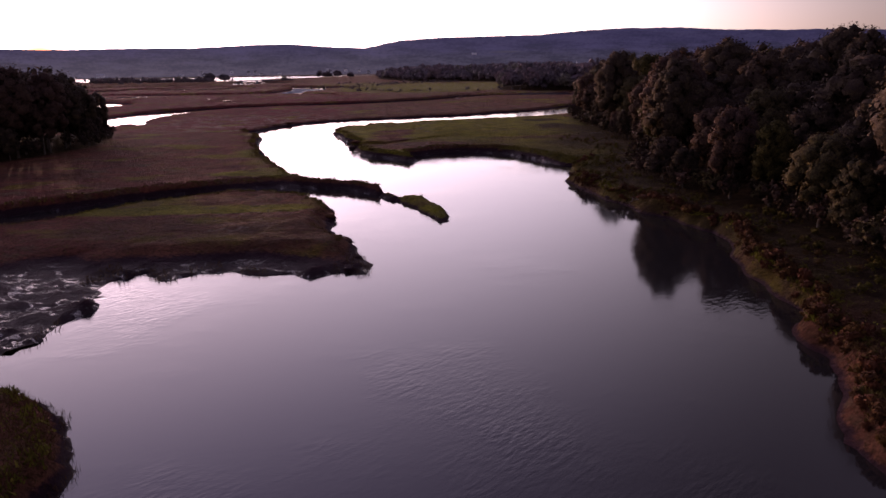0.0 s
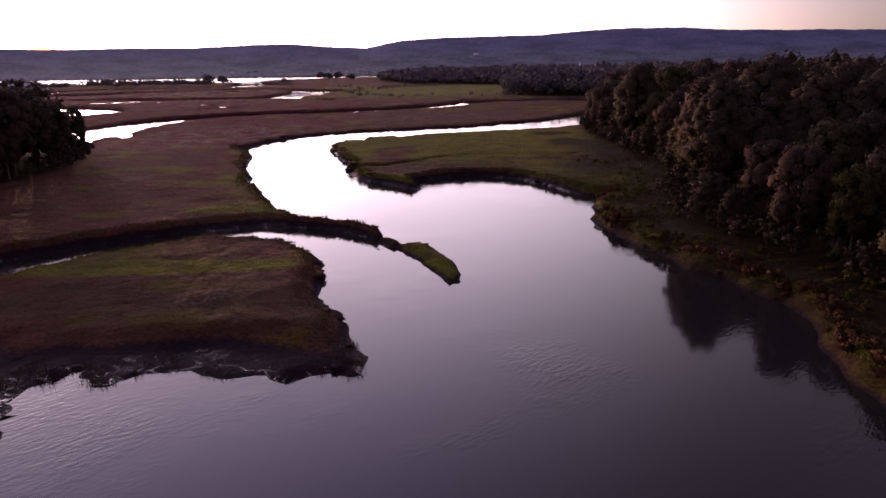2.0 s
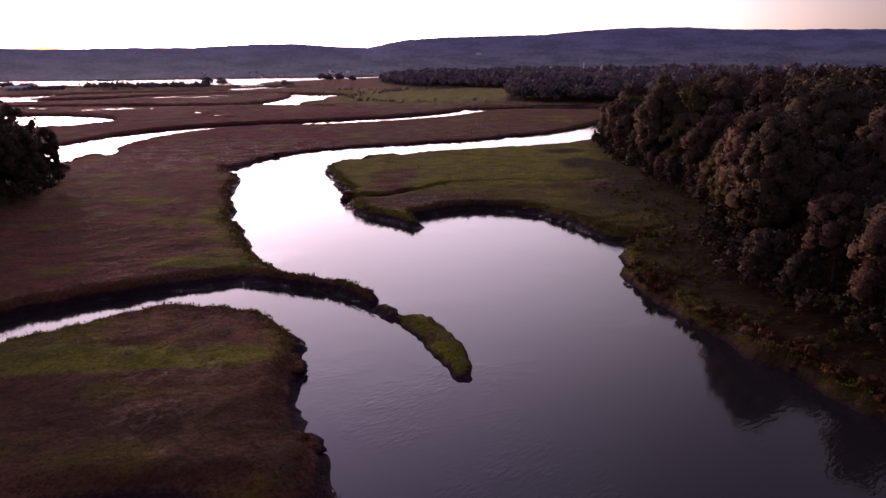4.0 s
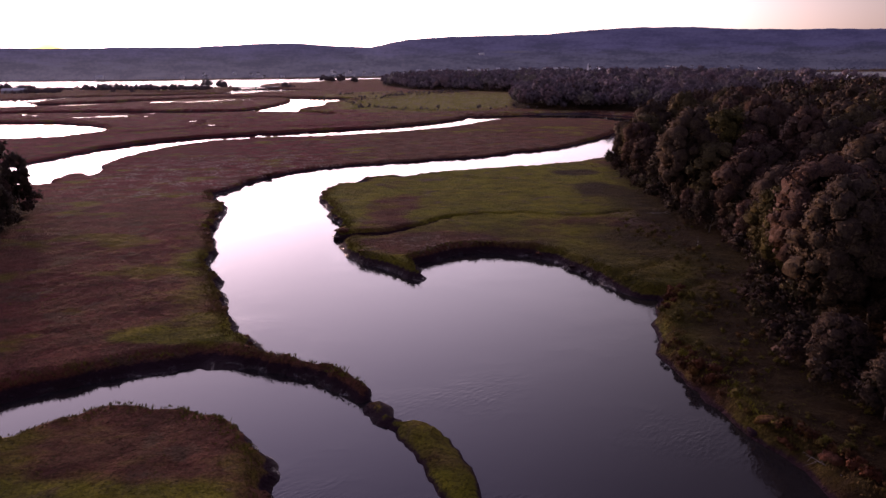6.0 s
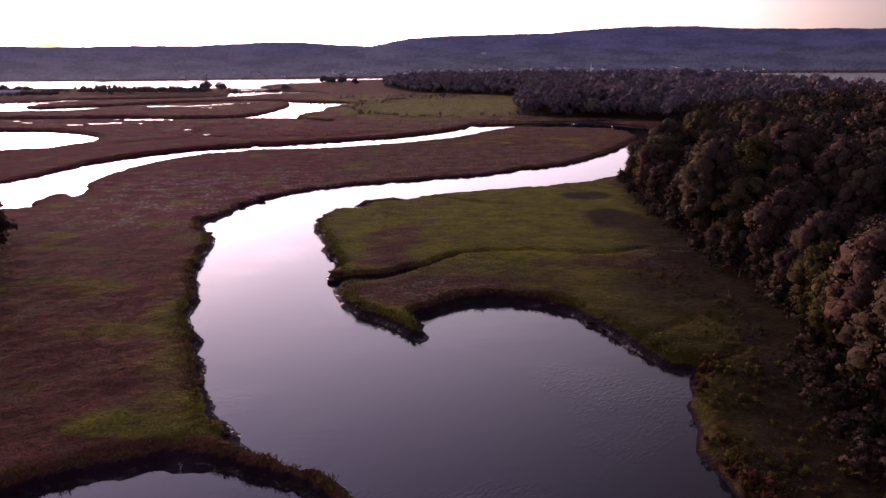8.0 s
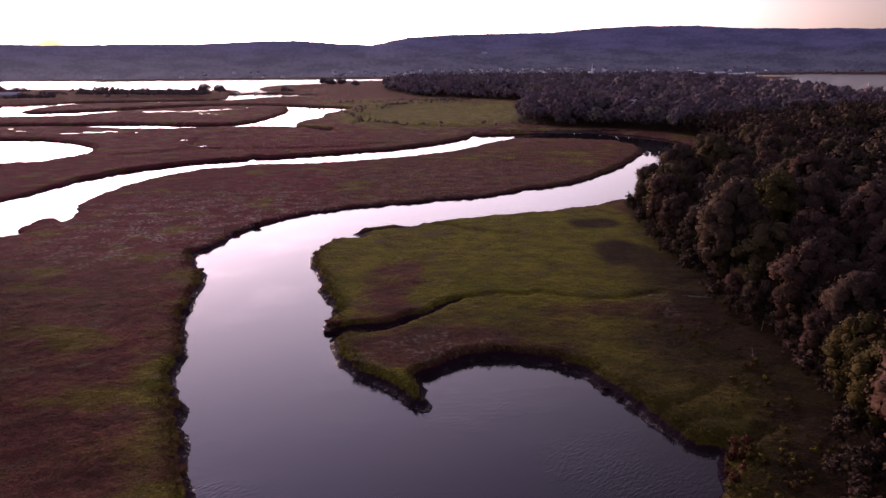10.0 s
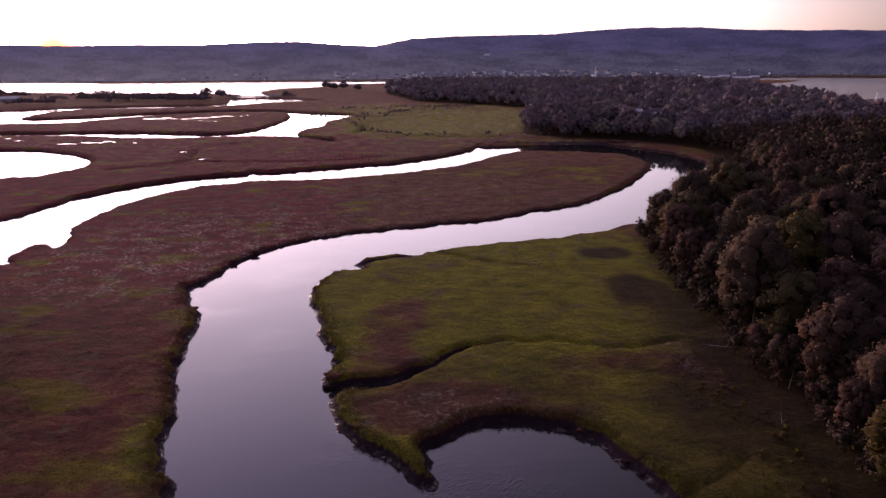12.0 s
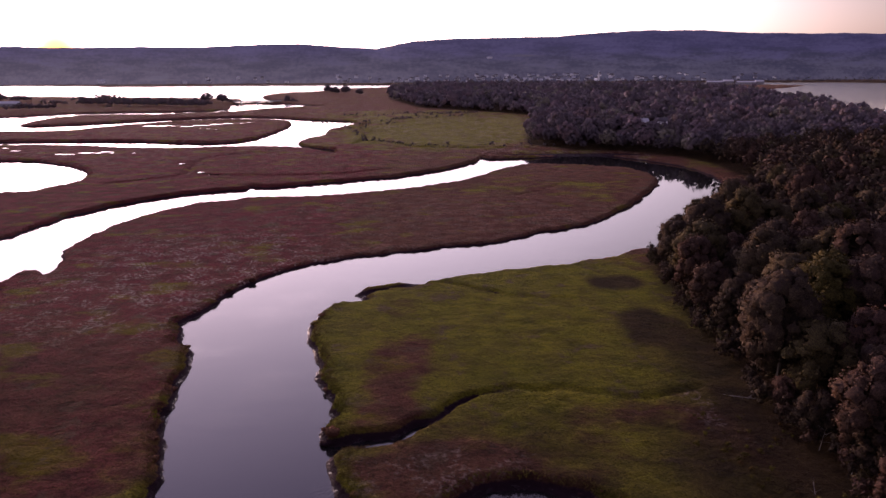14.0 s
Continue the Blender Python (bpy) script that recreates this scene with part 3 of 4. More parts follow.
def lay(q):
    """Height of the ground, and its zones, at points (x, y)."""
    q = np.asarray(q, float)
    x, y = q[:, 0], q[:, 1]
    inland = shore(q)
    woods = np.maximum(signed(q, LINES["forest"], 120), signed(q, LINES["copse"], 120))
    n1, n2, n3 = value_noise(x / 23, y / 23, 1), value_noise(x / 5, y / 5, 2), value_noise(x / 1.3, y / 1.3, 3)
    width = 1.8 + 0.7 * n1 + 0.5 * n2
    width = width + 3.0 * smooth01(1.3 - np.hypot((x + 26) / 19, (y - 87) / 9))   # a broad face of mud below the point
    width = width + 2.2 * smooth01(1.3 - np.hypot((x + 42) / 20, (y - 147) / 7))
    width = width + 2.6 * smooth01(1.4 - np.hypot((x + 16) / 7, (y - 106) / 16))   # the slumping east side of the point
    width = width + 1.5 * smooth01(1.3 - np.hypot((x - 13) / 20, (y - 191) / 9))   # and of the cove
    width = width * (1 - 0.68 * smooth01(1.4 - np.hypot((x + 6) / 14, (y - 123) / 20)))   # the spit's end and the islets are steep
    rise = smooth01(inland / np.maximum(width, 0.7))
    tall = (2.05 + 0.22 * n1) * (1 - 0.50 * smooth01((y - 215) / 110) + 0.32 * smooth01((y - 340) / 90) + 0.18 * smooth01((y - 540) / 80)) * (1 - 0.4 * smooth01(1.5 - np.hypot((x + 4) / 9, (y - 118) / 15))) * (1 - 0.3 * smooth01(1.5 - np.hypot(x + 8.9, y - 129) / 2.6))
    z = np.where(inland > 0, tall * rise + (0.10 * n2 + 0.14 * n3) * rise, np.maximum(-1.2, inland * 0.5))
    z += np.where(inland > -1, (0.22 * value_noise(x / 1.7, y / 1.7, 5) + 0.12 * n3) * smooth01(1 - abs(inland - 1.2) / 2.2), 0)
    # a last slope of soft mud below the steep edge
    z = np.where((inland > 0) & (inland < 0.9), z * 0.6 + 0.08, z)
    z = z * (1 - 0.7 * smooth01(1.3 + 0.5 * n1 + 0.35 * n2 - np.hypot((x + 48) / 13, (y - 68) / 17))) * (1 - 0.72 * smooth01(1.3 - np.hypot((x + 25) / 19, (y - 83) / 5.5)))   # mud below the point
    lobe = smooth01(1.5 - np.hypot((x + 46) / 13, (y - 68) / 15)) + 0.12 * smooth01(1.3 - np.hypot((x + 25) / 19, (y - 82) / 3))
    z += np.where(inland > -0.5, lobe * (0.34 * value_noise(x / 3.1, y / 2.2, 6) + 0.24 * n3 - 0.42), 0)   # runnels and puddles in it
    z = np.where(inland > 0, np.maximum(z, np.minimum(0.32, 0.5 * inland) * np.maximum(smooth01(1.6 - np.hypot((x + 24) / 19, (y - 83) / 5)), smooth01(1.6 - np.hypot((x + 42) / 22, (y - 144) / 7)))), z)
    z = np.where(inland > 0, z * (1 - 0.85 * smooth01(1.5 - np.hypot((x - 85) / 60, (y - 584 + 0.3 * np.maximum(0, x - 105)) / 6))), z)   # a flat of bare mud on the outside of the bend
    for w, pts in DITCHES:
        line = curve_points(pts, False, 2.0)
        near = (x > line[:, 0].min() - 9) & (x < line[:, 0].max() + 9) & (y > line[:, 1].min() - 9) & (y < line[:, 1].max() + 9)
        if near.any():
            d, _ = line_distance(warp(q[near], 0.95).astype(np.float32), line, False)
            z[near] -= (min(1.3 if pts[0][1] > 400 else 2.3, 0.65 * w) * (1 - smooth01((d - 0.28 * w) / (0.5 * w)))) * np.clip(z[near], 0, 1.8) / 1.9
    z += smooth01(woods / 75) * 5.5
    return z, inland, woods


# ---- ground, one sheet ----
def steps(*spans):
    out = [spans[0][0]]
    for a, b, s0, s1 in spans:
        v, s = a, s0
        while v < b - 1e-6:
            v = min(b, v + s0 + (s1 - s0) * (v - a) / (b - a))
            out.append(v)
    return np.array(out)


gx = np.concatenate([-steps((78, 175, 1.0, 2.2), (175, 480, 2.2, 9), (480, 1400, 8, 60), (1400, 4900, 60, 400))[::-1], steps((-77, 62, 1.1, 1.1)), steps((63, 175, 1.0, 3.5), (175, 480, 3.5, 12), (480, 1400, 8, 60), (1400, 4900, 60, 400))])
gy = steps((-4900, -60, 500, 120), (-60, 28, 30, 1.0), (28, 325, 1.1, 1.1), (325, 580, 1.1, 2.8), (580, 1250, 2.6, 6.0), (1250, 2050, 6.0, 16), (2050, 4900, 14, 300))
GX, GY = np.meshgrid(gx, gy)
flat = np.stack([GX.ravel(), GY.ravel()], 1)
gz, g_inland, g_woods = lay(flat)
nx, ny = len(gx), len(gy)
ii = (np.arange(ny - 1)[:, None] * nx + np.arange(nx - 1)[None, :]).ravel()
fx, fy = flat[:, 0], flat[:, 1]


def disc(cx, cy, rx, ry):
    return smooth01(1.5 - np.hypot((fx - cx) / rx, (fy - cy) / ry))


green = 0.95 * disc(8.7, 239.3, 62, 75) + 0.38 * disc(44.7, 138.8, 30, 60) + 0.42 * disc(13, 747, 95, 120) + 0.28 * disc(-58, 768, 320, 260) + 0.3 * disc(-458, 1091, 300, 90) + 0.38 * disc(-37.7, 120.7, 26, 14) + 0.12 * disc(-60.0, 183.9, 22, 60) + 0.2 * disc(-47.8, 168.9, 8, 40) + 0.42 * disc(-33.7, 152.9, 15, 6)
green += 0.25 * disc(-80.0, 98.6, 50, 16) + 0.75 * disc(-3.0, 119.5, 10, 14) + 0.18 * disc(114, 594, 70, 9) + 0.1 * disc(158, 540, 14, 45) + 0.3 * disc(29.0, 38.3, 40, 50) - 0.6 * disc(-36.0, 38.3, 16, 14)
green += 0.7 * disc(41.3, 284.9, 30, 38) + 0.12 * disc(159, 504, 16, 60) + 0.35 * disc(62, 453, 60, 30)
green += 0.75 * np.exp(-((fy - 110.6) / 2.6) ** 2) * smooth01((-20 - fx) / 6) * smooth01((fx + 70) / 10) - 0.5 * disc(-34, 98, 30, 9)
green += 0.5 * np.exp(-((fy - 149.5) / 2.5) ** 2) * smooth01((fx + 54) / 6) * smooth01((-28 - fx) / 5)
green += 0.12 * disc(36, 140, 12, 30)
green += 0.22 * disc(-38, 694, 90, 80) + 0.30 * disc(-20, 905, 130, 130)
green -= 0.4 * disc(-16.5, 247.4, 8, 34) + 0.6 * disc(-4.5, 199.0, 16, 10) + 0.38 * disc(16.7, 209.0, 40, 20)
# first term: haze over the far marsh, painted as pallor; the rest: dry straw
dry_haze = np.clip(0.45 * smooth01((fy - 420) / 200) + 0.9 * disc(-87.8, 310.3, 42, 50) + 0.35 * disc(-22.4, 100.6, 16, 12) + 0.4 * disc(-4.5, 202.0, 16, 8) + 0.3 * disc(-9.0, 371.5, 120, 60) + 0.8 * disc(44.1, 221.1, 3, 8) + 0.7 * disc(48.1, 210.0, 4, 6) + 0.5 * disc(125, 582, 60, 24) + 0.45 * disc(20, 780, 120, 150) + 0.3 * disc(-60, 920, 90, 120), 0, 1)
grassy = np.clip(0.75 * smooth01((fy - 225) / 110) + 0.9 * disc(33.2, 78.4, 26, 100) + 0.5 * disc(-36.0, 40.3, 14, 12) + 0.9 * disc(-4.9, 120.7, 12, 16) + 0.5 * disc(-14.4, 98.6, 8, 18) + 0.9 * disc(-141.0, 311.3, 8, 9) - 0.8 * disc(85, 582, 60, 6) - 0.45 * disc(-8.9, 129, 2.5, 2.5) - 0.6 * disc(20, 187, 18, 14), 0, 0.9)
# undergrowth; on the river side widened to paint the shade of the trees
brush_shade = np.maximum(np.maximum(smooth01((g_woods + 3) / 6), np.where((fx > 0) & (fy < 262), np.where(fy > 165, 0.92 * smooth01((g_woods + 24) / 20), 0.96 * smooth01((g_woods + 22) / 17)), 0.7 * smooth01((g_woods + 6) / 8))), np.maximum(0.85 * disc(45.0, 199.0, 16, 20), 0.6 * disc(36.8, 182.9, 18, 16)))
# where the flare's red is put into the ground: westward, stronger further off
flare_red = np.clip(smooth01((-30 - fx) / 34) * (0.45 + 0.55 * smooth01((fy - 200) / 110)) * smooth01((1150 - fy) / 500), 0, 1)
patchy = 0.25 * value_noise(fx / 4, fy / 4, 61)
# uneven darker patches for the near meadow and the east bank
dark_mottle = 0.5 + 0.5 * value_noise(fx / 9, fy / 9, 64) + 0.25 * value_noise(fx / 3, fy / 3, 65)
brush_shade = np.maximum(brush_shade, np.clip(dark_mottle, 0, 1) * np.maximum(0.62 * disc(16.7, 207.0, 34, 17), 0.5 * disc(38.0, 118, 22, 40)))
brush_shade = np.maximum(brush_shade, 0.95 * smooth01(1.5 * np.maximum(disc(46.4, 300.2, 10, 8), disc(47.3, 261.6, 10, 17)) - 0.5 + patchy))
brush_shade = np.maximum(brush_shade, 0.97 * smooth01((fx - 44 + 6 * patchy) / 5) * smooth01((fy - 183) / 12) * smooth01((238 - fy) / 9) * (fx < 70))
brush_shade = np.maximum(brush_shade, 0.9 * smooth01((fx - 46 + 6 * patchy) / 5) * smooth01((fy - 150) / 12) * (fy < 200) * (fx < 70))
brush_shade = np.maximum(brush_shade, 0.42 * disc(-34, 97, 26, 8))
# corner darkening of the lens, painted on the near left marsh
brush_shade = np.maximum(brush_shade, 0.34 * smooth01((-64 - fx) / 26) * smooth01((285 - fy) / 70) * smooth01((fy - 130) / 20))
brush_shade = np.maximum(brush_shade, 0.9 * smooth01((fy - 1800) / 60))
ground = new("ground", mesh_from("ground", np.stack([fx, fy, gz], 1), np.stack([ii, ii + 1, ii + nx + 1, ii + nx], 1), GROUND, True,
                                 {"green": green, "wood": brush_shade, "dry_haze": dry_haze, "grassy": grassy, "flare_red": flare_red}))
tagged(ground, "salt marsh ground of rusty and green grass with dark mud banks", "ground", kind="structure")

bm = bmesh.new()
bmesh.ops.create_grid(bm, x_segments=2, y_segments=2, size=4900)
me = bpy.data.meshes.new("water")
bm.to_mesh(me)
bm.free()
me.materials.append(WATER)
tagged(new("water", me), "calm tidal river and bay water mirroring the dusk sky", "water", kind="structure")


# ---- hills on the horizon ----
def slope(y):
    return 2 + 165 * (max(0, y - 2060) / 1850) ** 1.6


def hills():
    xs = np.linspace(-3300, 3300, 900)
    v = np.linspace(0, 1, 46)
    ridge_x = [-3300, -2345, -1968, -1741, -1439, -1303, -1224, -1136, -894, -773, -652, -532, -365, -258, -167, 27, 330, 572, 783, 934, 1085, 1342, 1479, 1662, 1783, 1935, 2041, 2379, 3300]
    ridge_z = [141.7, 141.7, 133.7, 136.5, 135.4, 132.7, 136.9, 140.1, 145.5, 144.5, 136.5, 126.2, 117.3, 140.0, 154.7, 166.6, 171.3, 172.4, 188.3, 197.9, 202.5, 201.1, 193.6, 184.0, 185.3, 178.9, 181.9, 177.4, 150.0]
    top = np.interp(xs, ridge_x, ridge_z)
    k = np.hanning(9)[1:-1]
    top = np.convolve(np.pad(top, 3, mode="edge"), k / k.sum(), "valid")
    X, V = np.meshgrid(xs, v)
    Y = 2060 + V * 1850
    prof = np.minimum(1, V / 0.98) ** 1.6
    Z = 2 + (top[None, :] - 2) * prof
    Z += (value_noise(X / 700, Y / 700, 41) * 1.5) * smooth01(V * 4) * (1 - 0.75 * V)
    Z += (value_noise(X / 24, Y / 30, 43) * 1.5 + value_noise(X / 60, Y / 60, 44) * 1.5) * smooth01(V * 12 - 10.5)
    X = X * (1 + (Y - 3900) / 3900 * 0.35)
    n = len(xs)
    i = (np.arange(len(v) - 1)[:, None] * n + np.arange(n - 1)[None, :]).ravel()
    f = np.zeros(X.shape)
    for cx, cy, rx, ry in ((335, 3140, 80, 40), (-1500, 2330, 90, 16), (-420, 2290, 70, 14), (300, 2300, 120, 12), (-900, 2310, 60, 12), (900, 2330, 110, 12)):
        f = np.maximum(f, smooth01(1.6 - np.hypot((X - cx) / rx, (Y - cy) / ry) * 1.2) * (0.6 + 0.4 * value_noise(X / 20, Y / 20, 45)))
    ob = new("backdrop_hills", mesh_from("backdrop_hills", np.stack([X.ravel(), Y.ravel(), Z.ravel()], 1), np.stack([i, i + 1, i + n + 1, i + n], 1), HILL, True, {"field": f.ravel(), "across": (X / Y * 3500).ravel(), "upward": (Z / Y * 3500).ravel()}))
    tagged(ob, "long wooded ridge on the horizon with a few pale fields", "hills", kind="structure")


hills()


# ---- trees ----
def ico(level):
    bm = bmesh.new()
    bmesh.ops.create_icosphere(bm, subdivisions=level, radius=1)
    v = np.array([p.co[:] for p in bm.verts])
    f = np.array([[p.index for p in t.verts] for t in bm.faces])
    bm.free()
    return v, f


ICO0, ICO1 = ico(1), ico(2)


def outward(from_lobe, from_crown, r, radius, own=0.7):
    """Leaves face out of their spray and out of the crown, and somewhat up."""
    n = from_lobe / r * own + from_crown / radius * (1.2 - own) + (0, 0, 0.12)
    return n / np.maximum(np.linalg.norm(n, axis=1), 1e-6)[:, None]


def crown_arrays(rng, height, radius, lobes, cards, leaf, core, low=0.28, puff=1.0, fill=0.74, own=0.7):
    """A crown of many leaf sprays on uneven limbs' ends, with a shaded mass inside. Returns vertices, triangles and normals."""
    V, F, N, base = [], [], [], 0
    mid, tall = height * (0.5 + low / 2), height * (1 - low) / 2
    centres = []
    for k in range(lobes):
        u = 1 - 1.75 * (k + 0.5) / lobes
        a = k * 2.39996 + rng.uniform(-0.5, 0.5)
        s = math.sqrt(max(0, 1 - u * u)) * rng.uniform(0.78, 1.12)
        r = radius * rng.uniform(0.15, 0.33) * puff
        centres.append((math.cos(a) * s * radius * 0.72, math.sin(a) * s * radius * 0.72, mid + u * tall * rng.uniform(0.66, 0.80), r))
    centres.append((0, 0, mid, radius * 0.62))
    bv, bf = core
    for cx, cy, cz, r in centres:
        jig = 1 + rng.uniform(-0.36, 0.30, (len(bv), 1))
        V.append(bv * jig * (r * fill, r * fill, r * fill * 0.9) + (cx, cy, cz))
        F.append(bf + base)
        N.append(outward(V[-1] - (cx, cy, cz), V[-1] - (0, 0, mid), r, radius, own))
        base += len(bv)
    if cards:
        c = np.array(centres)
        w = c[:, 3] ** 2
        pick = rng.choice(len(c), cards, p=w / w.sum())
        d = rng.normal(size=(cards, 3))
        d[:, 2] += 0.35
        d /= np.linalg.norm(d, axis=1)[:, None]
        p = c[pick, :3] + d * c[pick, 3:4] * (rng.uniform(0.74, 1.2, (cards, 1)) * (1, 1, 0.92))
        nrm = d + rng.normal(size=(cards, 3)) * 0.30 + (0, 0, 0.25)
        nrm /= np.linalg.norm(nrm, axis=1)[:, None]
        t = np.cross(nrm, rng.normal(size=(cards, 3)))
        t /= np.linalg.norm(t, axis=1)[:, None]
        b = np.cross(nrm, t)
        s = leaf * rng.uniform(0.5, 1.3, (cards, 1))
        q = np.stack([p - t * s, p + b * s * 0.8 + nrm * s * 0.1, p + t * s * 0.8 - nrm * s * 0.2 - b * s * 0.35], 1).reshape(-1, 3)
        V.append(q)
        F.append(np.arange(cards)[:, None] * 3 + base + (0, 2, 1))
        own = outward(p - c[pick, :3], p - (0, 0, mid), c[pick, 3:4], radius, own) + rng.normal(size=(cards, 3)) * 0.34
        N.append(np.repeat(own / np.linalg.norm(own, axis=1)[:, None], 3, 0))
    return np.concatenate(V), np.concatenate(F), np.concatenate(N)


def tube(bm, line, radii, sides=6):
    rings = []
    for i, (p, r) in enumerate(zip(line, radii)):
        p = Vector(p)
        way = (Vector(line[min(i + 1, len(line) - 1)]) - Vector(line[max(i - 1, 0)])).normalized()
        e = way.cross(Vector((0.3, 1, 0.2))).normalized()
        g = way.cross(e)
        rings.append([bm.verts.new(p + (e * math.cos(6.2832 * k / sides) + g * math.sin(6.2832 * k / sides)) * r) for k in range(sides)])
    for a, b in zip(rings, rings[1:]):
        for k in range(sides):
            bm.faces.new((a[k], a[(k + 1) % sides], b[(k + 1) % sides], b[k]))
    bm.faces.new(rings[-1])


def limbs(bm, rng, height, girth, count, spread, low=0.35):
    lean = rng.uniform(-0.03, 0.03, 2) * height
    trunk = [(lean[0] * u, lean[1] * u, height * 0.86 * u - 0.3) for u in (0, 0.12, 0.35, 0.6, 0.85, 1)]
    tube(bm, trunk, [girth * g for g in (1.35, 1.0, 0.8, 0.55, 0.3, 0.1)], 7)
    for k in range(count):
        u, a = rng.uniform(low, 0.8), k * 2.4 + rng.uniform(-0.4, 0.4)
        o = Vector((lean[0] * u, lean[1] * u, height * 0.86 * u - 0.3))
        reach = spread * rng.uniform(0.6, 1.0)
        d = Vector((math.cos(a), math.sin(a), 0))
        tube(bm, [o, o + d * reach * 0.5 + Vector((0, 0, reach * 0.22)), o + d * reach + Vector((0, 0, reach * rng.uniform(0.35, 0.7)))], [girth * 0.45, girth * 0.26, girth * 0.06], 5)


def tree_kind(name, seed, height, radius, lobes, cards, leaf, label, mat, low=0.10, count=6):
    rng = np.random.RandomState(seed)
    top = new(name)
    top.empty_display_size = 1
    bm = bmesh.new()
    limbs(bm, rng, height, height * 0.014, count, radius * 0.8)
    part("trunk", bm, BARK, top)
    v, f, nn = crown_arrays(rng, height, radius, lobes, cards, leaf, ICO1, low, own=0.5)
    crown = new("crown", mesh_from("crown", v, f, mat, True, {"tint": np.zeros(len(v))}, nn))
    crown.parent = top
    return tagged(top, label, "tree", "trees of the wooded bank")


def stand(q):
    return lay(np.asarray(q, float))[0]


def scatter(rng, line, gap, box_of):
    """Points in a closed line, some gap apart, unevenly."""
    x0, y0, x1, y1 = box_of
    xs, ys = np.meshgrid(np.arange(x0, x1, gap), np.arange(y0, y1, gap * 0.9))
    xs = xs + (np.arange(xs.shape[0])[:, None] % 2) * gap / 2
    p = np.stack([xs.ravel(), ys.ravel()], 1) + rng.uniform(-0.38, 0.38, (xs.size, 2)) * gap
    p = p[signed(p, line, 30) > 1.0]
    for cx, cy, r in CLEARINGS:
        p = p[np.hypot(p[:, 0] - cx, p[:, 1] - cy) > r]
    return p


TREES = [
    tree_kind("broadleaf_tree", 1, 17, 5.6, 50, 5200, 0.24, "tall broadleaf tree with a dense olive green crown", LEAF),
    tree_kind("broadleaf_tree", 2, 15, 5.0, 44, 4600, 0.23, "broadleaf tree with a rounded dark green crown", LEAF),
    tree_kind("broadleaf_tree", 3, 18.5, 5.2, 52, 5300, 0.24, "tall broadleaf tree with a lumpy brownish green crown", LEAF),
    tree_kind("broadleaf_tree", 4, 13, 4.6, 40, 4200, 0.23, "spreading broadleaf tree with a low dark crown", LEAF, 0.05),
    tree_kind("broadleaf_tree", 5, 19, 6.2, 58, 5800, 0.25, "large broadleaf tree with a broad olive crown", LEAF),
    tree_kind("broadleaf_tree", 7, 17, 4.8, 50, 5600, 0.24, "tall broadleaf tree with a light yellow-green crown", LEAF_LIGHT),
    tree_kind("broadleaf_tree", 6, 8, 3.4, 26, 2800, 0.21, "low bushy tree at the edge of the wood", LEAF, 0.02),
]
rng = np.random.RandomState(7)
near = scatter(rng, LINES["forest"], 8.8, (38, 60, 135, 420))
near = near[np.hypot(near[:, 0] - 56, (near[:, 1] - 165) * 0.7) > 8]
depth = signed(near, LINES["forest"], 60)
order = np.argsort(depth + near[:, 1] * 0.02)
chosen, rest = near[order[:235]], near[order[235:]]
copse = scatter(rng, LINES["copse"], 7.0, (-190, 150, -98, 262))
copse_edge = copse[np.argsort(-copse[:, 0])[:36]]
copse_rest = copse[np.argsort(-copse[:, 0])[36:]]
spots = np.concatenate([chosen, copse_edge])
heights = stand(spots)
inner = np.concatenate([signed(chosen, LINES["forest"], 60), signed(copse_edge, LINES["copse"], 60)])
for k, ((x, y), z, deep) in enumerate(zip(spots, heights, inner)):
    if deep < 3.5:
        kind, s = (6, rng.uniform(0.6, 1.3)) if rng.rand() < 0.5 else (rng.randint(0, 5), rng.uniform(0.6, 1.0))
    else:
        kind, s = (5 if rng.rand() < 0.08 else rng.randint(0, 5)), rng.uniform(0.85, 1.5)
    if k >= len(chosen):
        s *= 0.58 + 0.5 * smooth01((252 - y) / 60)
    m = Matrix.LocRotScale((x, y, z - 0.15), Euler((rng.uniform(-0.03, 0.03), rng.uniform(-0.03, 0.03), rng.uniform(0, 6.28))), (s * rng.uniform(0.85, 1.1), s * rng.uniform(0.85, 1.1), s * rng.uniform(0.9, 1.1)))
    copy_thing(TREES[kind], m)
for x, y, s in ((57, 157, 1.2), (60.5, 165, 1.3), (56, 173, 1.05)):
    copy_thing(TREES[5], Matrix.LocRotScale((x, y, float(stand([(x, y)])[0]) - 0.15), Euler((0, 0, x)), (s, s, s)))
for t, (x, y) in zip(TREES, ((120, 300), (126, 306), (118, 312), (128, 296), (132, 314), (54.5, 165), (60, 160))):
    t.location = (x, y, float(stand([(x, y)])[0]) - 0.15)


def woods(name, spots, size, lobes, cards, leaf, seed, label, mat, z_of=None, wide=4.9, puff=1.0, fill=0.62, own=0.7):
    """Many far trees in one mesh, from a few forms."""
    rng = np.random.RandomState(seed)
    forms = [crown_arrays(rng, 15, wide, lobes, cards, leaf, ICO0, 0.1, puff, fill, own) for _ in range(8)]
    zs = stand(spots) if z_of is None else z_of(spots)
    V, F, T, N, base = [], [], [], [], 0
    for (x, y), z in zip(spots, zs):
        v, f, nn = forms[rng.randint(8)]
        a, s = rng.uniform(0, 6.283), (size(x, y) if callable(size) else size) * rng.uniform(0.75, 1.2)
        c, d = math.cos(a), math.sin(a)
        turn = np.array([[c, d, 0], [-d, c, 0], [0, 0, 1]])
        N.append(nn @ turn)
        q = v @ turn * (s, s, s * rng.uniform(0.85, 1.15)) + (x, y, z)
